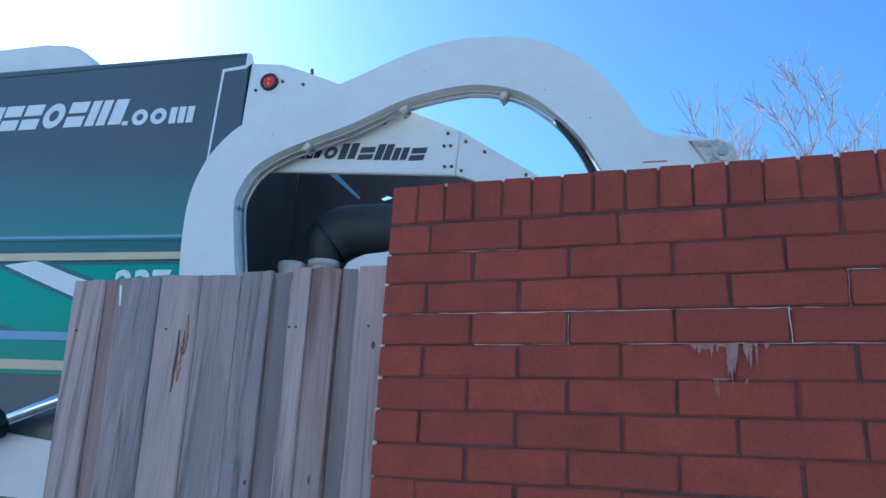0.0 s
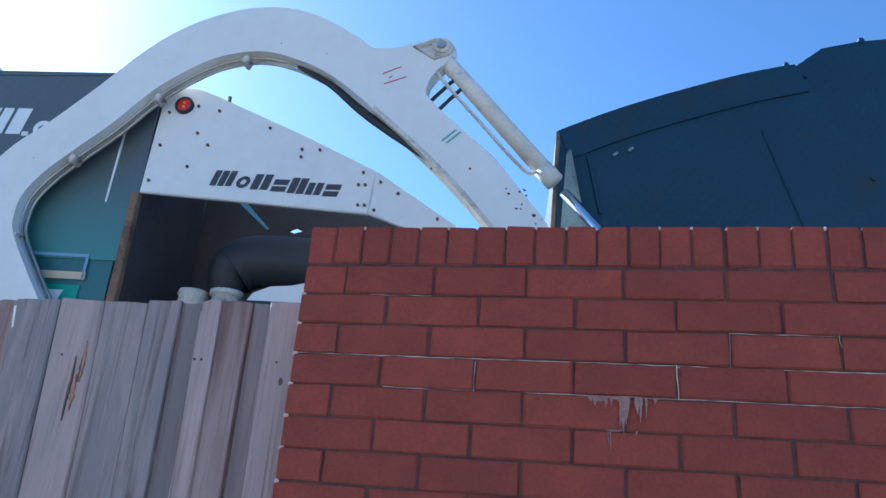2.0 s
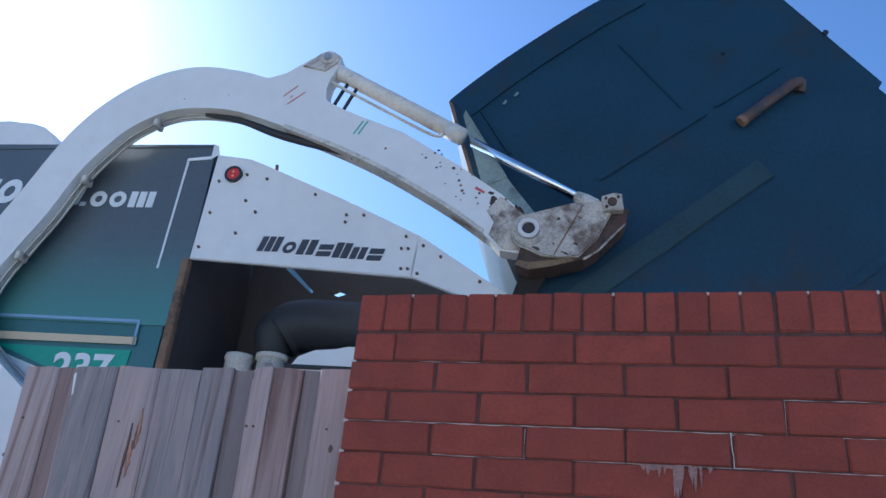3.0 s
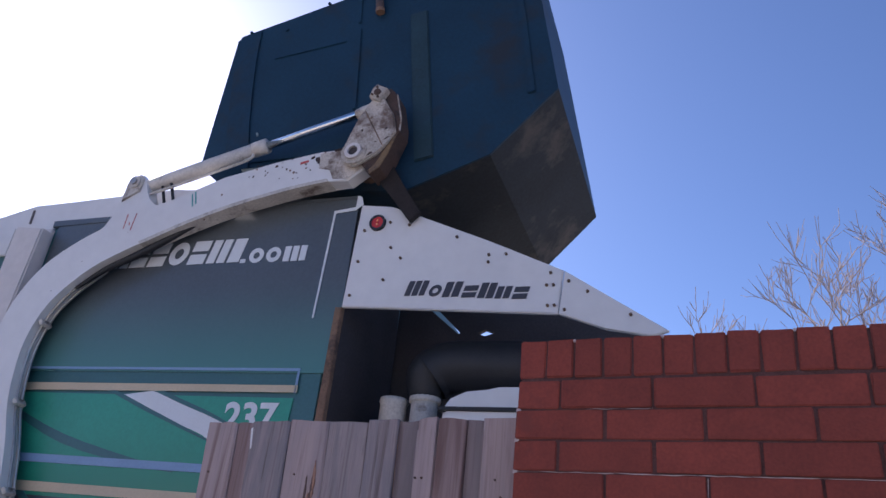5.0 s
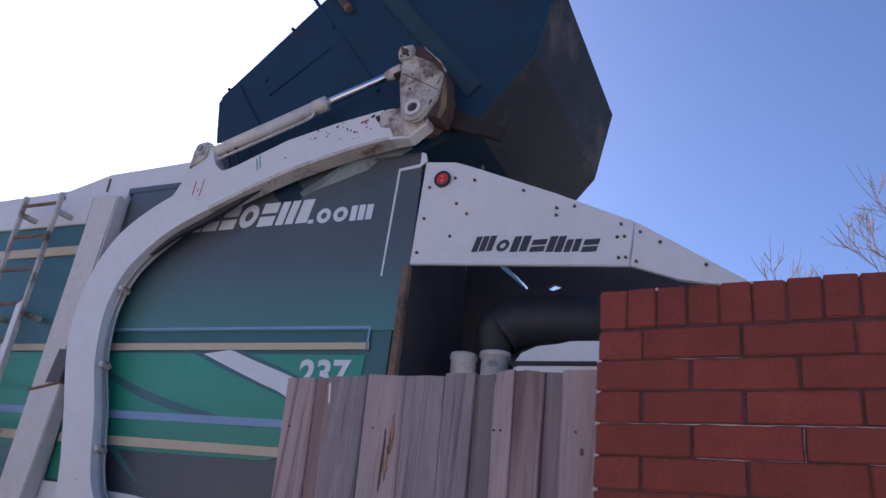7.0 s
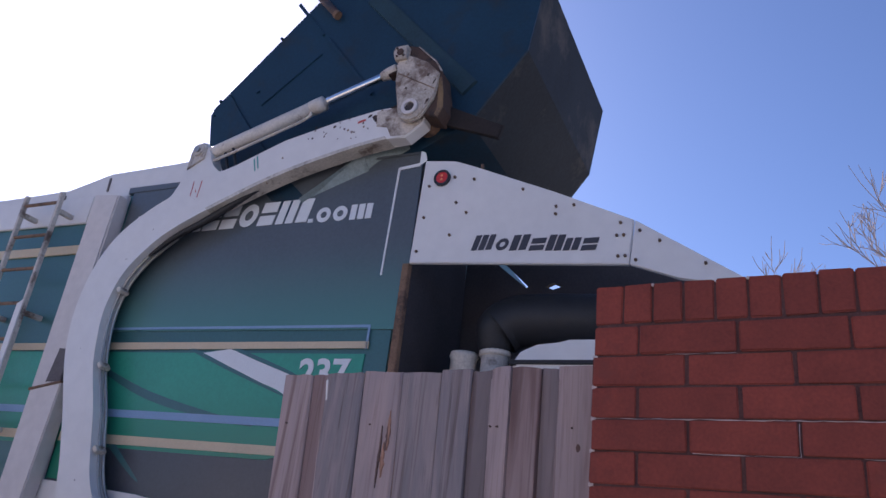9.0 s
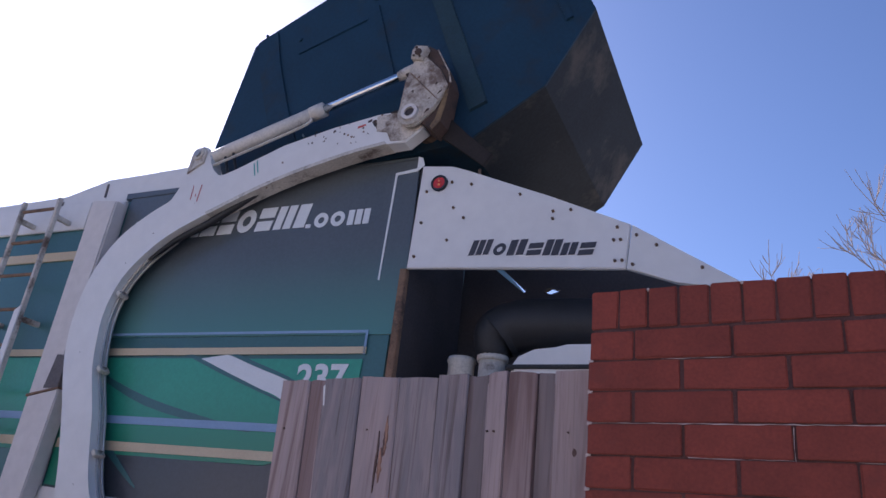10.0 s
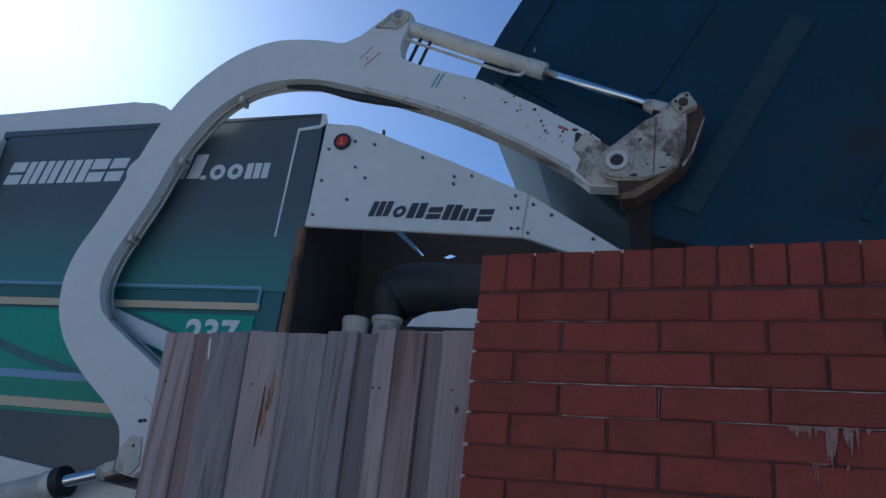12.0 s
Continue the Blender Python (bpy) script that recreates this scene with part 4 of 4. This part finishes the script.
    fold((-0.42, 0.26), (-0.18, 0.04), (-0.05, 0.20), (-0.36, 0.38), 0.05)
    # hinge lugs
    for p in ((-0.29, 2.04), (-0.16, 2.055), (0.52, 1.775)):
        bm = bmesh.new()
        tube(bm, [(p[0], near - 0.012, p[1]), (p[0], near + 0.12, p[1])], 0.014, 10)
        part("lid_hinge", bm, SKIP, root)
    bm = bmesh.new()
    slab(bm, [(0.0, 0.0), (0.03, 0.21), (0.15, 0.39), (0.27, 0.54), (0.37, 0.61), (0.485, 0.55), (1.70, -0.16), (1.69, -0.25), (1.20, -0.53), (0.02, -0.05)], near + 0.001, far - 0.001, 0.003)
    lid = part("lid", bm, SKIP, root, "deep dark hinged lid")
    for p in ((0.16, 0.405), (1.29, 0.085)):
        bm = bmesh.new()
        tube(bm, [(p[0], near - 0.012, p[1]), (p[0], near + 0.10, p[1])], 0.018, 10)
        part("lid_lug", bm, SKIP, lid)
    return root, lid


skip_thing, skip_lid = skip()


# ---- wooden fence ----
def fence():
    root = tagged(empty("wooden_fence"), "weathered grey board fence with uneven tops beside the brick wall", "fence")
    edges = (-1.012, -0.906, -0.849, -0.718, -0.591, -0.464, -0.375, -0.311, -0.258, -0.18, -0.131, -0.006)
    kinds = (WOOD, WOOD_RED, WOOD_SLATE, WOOD, WOOD_SLATE, WOOD_SLATE, WOOD_DARK, WOOD, WOOD_RED, WOOD_DARK, WOOD)
    fronts = (0.130, 0.138, 0.128, 0.131, 0.136, 0.131, 0.140, 0.126, 0.129, 0.140, 0.128)
    tops = (1.946, 1.945, 1.947, 1.949, 1.946, 1.951, 1.948, 1.953, 1.952, 1.949, 1.951)

    def lean(x, z):
        """The older boards have sagged towards the wall."""
        return x + 0.068 * min(1.0, max(0.0, (-x - 0.05) / 0.9)) * (1.93 - z)
    for k, x in enumerate(edges[:-1]):
        w = edges[k + 1] - x
        top, front = tops[k], fronts[k]
        bm = bmesh.new()
        n, cols = 12, 6
        rows = []
        slant = random.uniform(-0.003, 0.003)
        for i in range(n + 1):
            z = 0.05 + (top - 0.05) * i / n
            ring = []
            for c in range(cols + 1):
                f = (0.0, 0.035, 0.3, 0.5, 0.7, 0.965, 1.0)[c]
                cup = 0.0012 * math.sin(math.pi * f + k) + (0.005 if c in (0, cols) else 0.0)
                rag = (random.uniform(-0.0022, 0.0022) + slant * (2 * f - 1)) if i == n else 0.0
                wob = 0.0016 * math.sin(i * 1.3 + k * 2.1) if c in (0, cols) else 0.0
                ring.append((lean(x + w * f + wob, z), front + cup - 0.002, z + rag))
            ring += [(lean(x + w, z), front + 0.017, z), (lean(x, z), front + 0.017, z)]
            rows.append([bm.verts.new(c) for c in ring])
        m = cols + 3
        for a, b in zip(rows, rows[1:]):
            for i in range(m):
                bm.faces.new((a[i], a[(i + 1) % m], b[(i + 1) % m], b[i]))
        bm.faces.new(rows[0][::-1])
        bm.faces.new(rows[-1])
        board = part("board", bm, kinds[k], root)
        if k in (2, 4, 6, 7, 10):
            bm = bmesh.new()
            tube(bm, [(lean(x + 0.001, z) + 0.0015 * math.sin(i * 1.3 + k), front + 0.003, z) for i, z in ((i, 0.06 + (top - 0.09) * i / 18) for i in range(19))], [0.0022 + 0.0022 * random.random() for _ in range(19)], 6)
            part("split_edge", bm, WOOD_EDGE if k in (4, 6) else WOOD, board, "thin strip along a board edge")
        for f, z in ((0.32, 1.803),) if k in (0, 3, 10) else ((0.1, 1.803), (0.45, 1.803)) if k == 7 else ((0.6, 1.812),) if k == 0 else ():
            bm = bmesh.new()
            disc_y(bm, lean(x + w * f, z), z, front - 0.006, front, 0.0026, 8)
            part("nail", bm, DARKRUST, board)
    for z in (0.4, 1.1, 1.72):
        bm = bmesh.new()
        box(bm, (-0.98, 0.165, z), (-0.006, 0.205, z + 0.09), 0.004)
        part("rail", bm, WOOD, root)
    for sx, z0, z1, w, mt in ((-0.600, 1.735, 1.84, 0.0075, WOOD_EDGE), (-0.612, 1.665, 1.755, 0.009, WOOD_EDGE), (-0.622, 1.69, 1.80, 0.004, WOOD_KNOT), (-0.626, 1.64, 1.73, 0.003, WOOD_KNOT), (-0.603, 1.74, 1.80, 0.004, WOOD_KNOT)):
        bm = bmesh.new()
        n = 10
        left = [(sx - w * math.sin(math.pi * (i + 0.3) / (n + 0.6)) * random.uniform(0.3, 1.0), z0 + (z1 - z0) * i / n) for i in range(n + 1)]
        right = [(sx + w * math.sin(math.pi * (i + 0.3) / (n + 0.6)) * random.uniform(0.3, 1.0), z0 + (z1 - z0) * i / n) for i in range(n, -1, -1)]
        slab(bm, [(lean(x, z) - 0.012, z) for x, z in left + right], 0.125 - 0.0006 * (mt is WOOD_KNOT), 0.133)
        part("splinter_scar", bm, mt, root, "splintered raw wood scar")
    for px, pz, r, y in ((-0.612, 1.745, 0.010, 0.1255), (-0.206, 1.448, 0.010, 0.1265), (-0.074, 1.757, 0.009, 0.1245), (-0.378, 1.433, 0.006, 0.128)):
        bm = bmesh.new()
        slab(bm, [(px + r * 0.6 * random.uniform(0.8, 1.1) * math.cos(j * math.tau / 12), pz + r * 1.2 * random.uniform(0.8, 1.1) * math.sin(j * math.tau / 12)) for j in range(12)], y, y + 0.008)
        part("knot", bm, WOOD_KNOT, root, "dark knot")
    # pale chip at a gap between two boards
    bm = bmesh.new()
    slab(bm, [(-0.848, 1.925), (-0.842, 1.93), (-0.834, 1.872), (-0.838, 1.868)], 0.1255, 0.131)
    part("edge_chip", bm, DECAL, root, "pale chipped edge")
    bm = bmesh.new()
    for pts in (((-0.470, 1.457), (-0.452, 1.466), (-0.430, 1.462), (-0.412, 1.469)), ((-0.462, 1.473), (-0.444, 1.462), (-0.428, 1.454)), ((-0.450, 1.470), (-0.425, 1.473), (-0.410, 1.470))):
        tube(bm, [(x, 0.1325 if x < -0.428 else 0.1275, z) for x, z in pts], 0.0014, 5)
    part("crayon_scribble", bm, TEAL_MARK, root, "small teal crayon scribble")
    return root


fence()


# ---- bare tree ----
def tree(place, height, seed):
    rnd, fine = random.Random(seed), random.Random(seed + 1)
    root = tagged(empty("bare_tree", pose(*place)), "leafless tree with thin spreading twigs", "tree")
    trunk, twigs = bmesh.new(), bmesh.new()

    def limb(p, d, length, r, depth):
        pts = [p]
        n = 4
        for i in range(n):
            d = (d + Vector((rnd.uniform(-1, 1), rnd.uniform(-1, 1), rnd.uniform(-0.5, 0.7))) * 0.16).normalized()
            pts.append(pts[-1] + d * (length / n))
        tube(trunk if depth < 2 else twigs, pts, [max(0.0065, r * (1 - 0.45 * i / n)) for i in range(n + 1)], 6 if depth < 2 else 4)
        if depth >= 4:
            for i in range(3):
                q = pts[fine.choice((1, 2, 3, 4))]
                e = (d * 0.8 + Vector((fine.uniform(-1, 1), fine.uniform(-1, 1), fine.uniform(-0.2, 0.9))) * 0.8).normalized()
                tube(twigs, [q, q + e * length * 0.3, q + (e + Vector((0, 0, 0.15))) * length * 0.62], [0.006, 0.005, 0.004], 4)
        if depth >= 6:
            return
        kids = 2 if depth in (2, 3, 5) else 3
        for i in range(kids + (depth == 0) * 2):
            q = pts[rnd.choice((2, 3, 4)) if depth else rnd.choice((3, 4))]
            a = rnd.uniform(0, math.tau)
            s = Vector((math.cos(a), math.sin(a), rnd.uniform(0.15, 0.9)))
            limb(q, (d * 0.75 + s * 0.75).normalized(), length * rnd.uniform(0.55, 0.8), r * 0.58, depth + 1)
    limb(Vector((0, 0, 0)), Vector((0, 0, 1)), height * 0.34, height * 0.011, 0)
    part("trunk", trunk, BARK, root, "", True)
    part("crown", twigs, BARK, root, "bare twigs")
    return root


for place, tall, seed in (((1.15, 13.5, 0), 10.0, 162), ((4.2, 16.5, 0), 10.0, 13)):
    tagged(tree(place, tall, seed), group="bare trees beyond the alley")


# ---- brick wall ----
TOP, ROWLOCK, COURSE, STEP = 2.10, 0.0975, 0.0677, 0.2032
LEN, DEEP = 2.40, 0.20
wall = tagged(empty("wall_brick"), "red brick garden wall with an upright brick capping", "wall", kind="structure")
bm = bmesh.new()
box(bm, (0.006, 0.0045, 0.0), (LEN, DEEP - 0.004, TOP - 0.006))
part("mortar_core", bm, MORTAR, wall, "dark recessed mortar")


def brick_mesh(name, w, h, d):
    bm = bmesh.new()
    box(bm, (0, 0, 0), (w, d, h), 0.0022)
    for v in bm.verts:
        v.co += Vector((random.uniform(-1, 1), 0, random.uniform(-1, 1))) * 0.0012
    me = bpy.data.meshes.new(name)
    bmesh.ops.recalc_face_normals(bm, faces=bm.faces)
    bm.to_mesh(me)
    bm.free()
    me.materials.append(BRICK)
    return me


JOINT, BED = 0.0062, 0.0044
full = [brick_mesh("brick", STEP - JOINT, COURSE - BED, 0.09) for _ in range(4)]
half = [brick_mesh("brick", STEP / 2 - JOINT, COURSE - BED, 0.09) for _ in range(3)]
cap = [brick_mesh("brick", 0.0655 - 0.0048, ROWLOCK - 0.008, 0.19) for _ in range(6)]


def lay(me, x, z, jolt=0.0015):
    b = new("brick", me)
    b.parent = wall
    b.location = (x + random.uniform(-1, 1) * jolt, random.uniform(-0.002, 0.002), z + random.uniform(-1, 1) * jolt * 0.6)
    b.rotation_euler = (0, random.uniform(-0.004, 0.004), random.uniform(-0.006, 0.006))


for k in range(int(LEN / 0.0655)):
    lay(random.choice(cap), k * 0.0655, TOP - ROWLOCK + 0.008, 0.0014)
for n in range(1, 15):
    z = TOP - ROWLOCK - COURSE * n
    if n % 2:
        lay(random.choice(half), 0, z + BED)
        x = STEP / 2
    else:
        x = 0
    while x < LEN - 0.1:
        lay(random.choice(full), x, z + BED)
        x += STEP
rest = bmesh.new()
for n in range(15, 30):
    z = TOP - ROWLOCK - COURSE * n
    x = 0 if n % 2 == 0 else -STEP / 2
    while x < LEN - 0.1:
        box(rest, (max(x, 0), 0, max(z + JOINT, 0)), (x + STEP - JOINT, 0.09, z + COURSE))
        x += STEP
tagged(part("lower_bricks", rest, BRICK, wall), kind="stuff")


def crack(points, width=0.004):
    """A lime-white line of cracked mortar, broken and uneven."""
    bm = bmesh.new()
    for (xa, za), (xb, zb) in zip(points, points[1:]):
        n = max(2, int(math.hypot(xb - xa, zb - za) / 0.02))
        pts, rad = [], []
        for i in range(n + 1):
            s = i / n
            pts.append((xa + (xb - xa) * s + random.uniform(-1, 1) * 0.0012, 0.0018, za + (zb - za) * s + random.uniform(-1, 1) * 0.0009))
            rad.append(width * random.choice((0.05, 0.16, 0.24, 0.34)) * random.uniform(0.5, 0.9))
        tube(bm, pts, rad, 5)
    part("lime_line", bm, LIME, wall, "white lime-filled crack")


def bed(n):
    return TOP - ROWLOCK - COURSE * n + BED * 0.5


def joint(i):
    return STEP / 2 * i - JOINT / 2


crack([(0.0, bed(3)), (joint(9), bed(3) - 0.002), (joint(9), bed(2)), (joint(11), bed(2))], 0.0045)
crack([(joint(11), bed(1) - 0.03), (joint(11), bed(2) - 0.01), (joint(11) + 0.018, bed(3))], 0.004)
crack([(joint(8), bed(3) - 0.004), (joint(13), bed(3) - 0.002)], 0.005)
crack([(joint(2) + 0.01, bed(4)), (joint(4), bed(4)), (joint(4), bed(3) - 0.006)], 0.003)
crack([(joint(5), bed(4)), (joint(8), bed(4)), (joint(8), bed(3))], 0.0045)
crack([(joint(8), bed(4)), (joint(14), bed(4) - 0.002)], 0.0045)
crack([(joint(1) + 0.06, bed(1)), (joint(3), bed(1))], 0.0025)
RUNS = [(0.66, bed(4), 0.035, 0.012), (0.695, bed(4), 0.04, 0.007), (0.735, bed(4), 0.03, 0.006), (0.685, bed(5) + 0.003, 0.035, 0.005)]
RUNS += [(x + random.uniform(-1, 1) * 0.004, bed(4), random.uniform(0.006, 0.012), h) for x, h in ((0.640, 0.012), (0.655, 0.020), (0.672, 0.026), (0.684, 0.018), (0.700, 0.062), (0.706, 0.075), (0.712, 0.055), (0.733, 0.035), (0.741, 0.050), (0.748, 0.040), (0.765, 0.012))]
RUNS += [(x, bed(5) + 0.002, random.uniform(0.003, 0.006), h) for x, h in ((0.674, 0.034), (0.679, 0.046), (0.73, 0.010))]
for step, (x, z, w, h) in enumerate(RUNS):
    bm = bmesh.new()
    n = 9
    drift = random.uniform(-0.003, 0.003)
    half_w = [w * 0.5 * (1.04 - (i / n) ** 1.6) * random.uniform(0.6, 1.15) for i in range(n + 1)]
    left = [(x + drift * i / n - half_w[i], z - h * i / n) for i in range(n + 1)]
    right = [(x + drift * i / n + half_w[i], z - h * i / n) for i in range(n, -1, -1)]
    slab(bm, left + right, -0.0024 - 0.00008 * step, -0.0004)
    part("lime_stain", bm, LIME_RUN, wall, "greyish white lime run")
# Crumbs on top and corner: lime white carries the light catching their edges.
for x in [0.0655 * k for k in (2, 5, 9, 12, 13, 15, 17)]:
    bm = bmesh.new()
    box(bm, (x - 0.005, 0.0, TOP - 0.007), (x + 0.001, 0.05, TOP + 0.0005), 0.0015)
    part("lit_mortar_crumb", bm, LIME, wall)
for n in (1, 2, 3, 4, 5, 6, 7):
    bm = bmesh.new()
    box(bm, (-0.003, 0.002, bed(n) - 0.006), (0.008, 0.05, bed(n) + 0.004), 0.002)
    part("lit_mortar_crumb", bm, LIME, wall)


# ---- what moves ----
def motions():
    times = [i / 10 for i in range(121)]
    rows = {k: [] for k in ("arm", "head", "fb", "fr", "lb", "lr", "skip", "lid")}
    mid = (ARM_OUT + ARM_IN) / 2
    for t in times:
        a, f = value_at(ARM_TURN, t), value_at(FORK_TURN, t)
        centre = PIVOT + PLAY
        ring = centre + turn_y(RING - PLAY, a)
        rows["arm"].append((t, pose(*(centre - turn_y(PLAY, a)), 0, -a, 0)))
        head = pose(*ring, 0, -f, 0)
        rows["head"].append((t, head))
        rows["skip"].append((t, TRUCK @ pose(*ring, 0, -value_at(SKIP_TURN, t), 0)))
        rows["lid"].append((t, pose(*LID_HINGE, 0, -value_at(LID_TURN, t), 0)))
        p = centre + turn_y(PIN - PLAY, a) + Vector((0, mid, 0))
        q = ring + turn_y(FORK_PIN, f) + Vector((0, mid, 0))
        rows["fb"].append((t, aim(p, q)))
        rows["fr"].append((t, aim(q, p)))
        p = LIFT_BASE + Vector((0, mid, 0))
        q = centre + turn_y(LIFT_PIN - PLAY, a) + Vector((0, mid, 0))
        rows["lb"].append((t, aim(p, q)))
        rows["lr"].append((t, aim(q, p)))
    walk(arm_near, rows["arm"])
    walk(head_near, rows["head"])
    walk(fork_barrel, rows["fb"])
    walk(fork_rod, rows["fr"])
    walk(lift_barrel, rows["lb"])
    walk(lift_rod, rows["lr"])
    walk(skip_thing, rows["skip"])
    walk(skip_lid, rows["lid"])


motions()
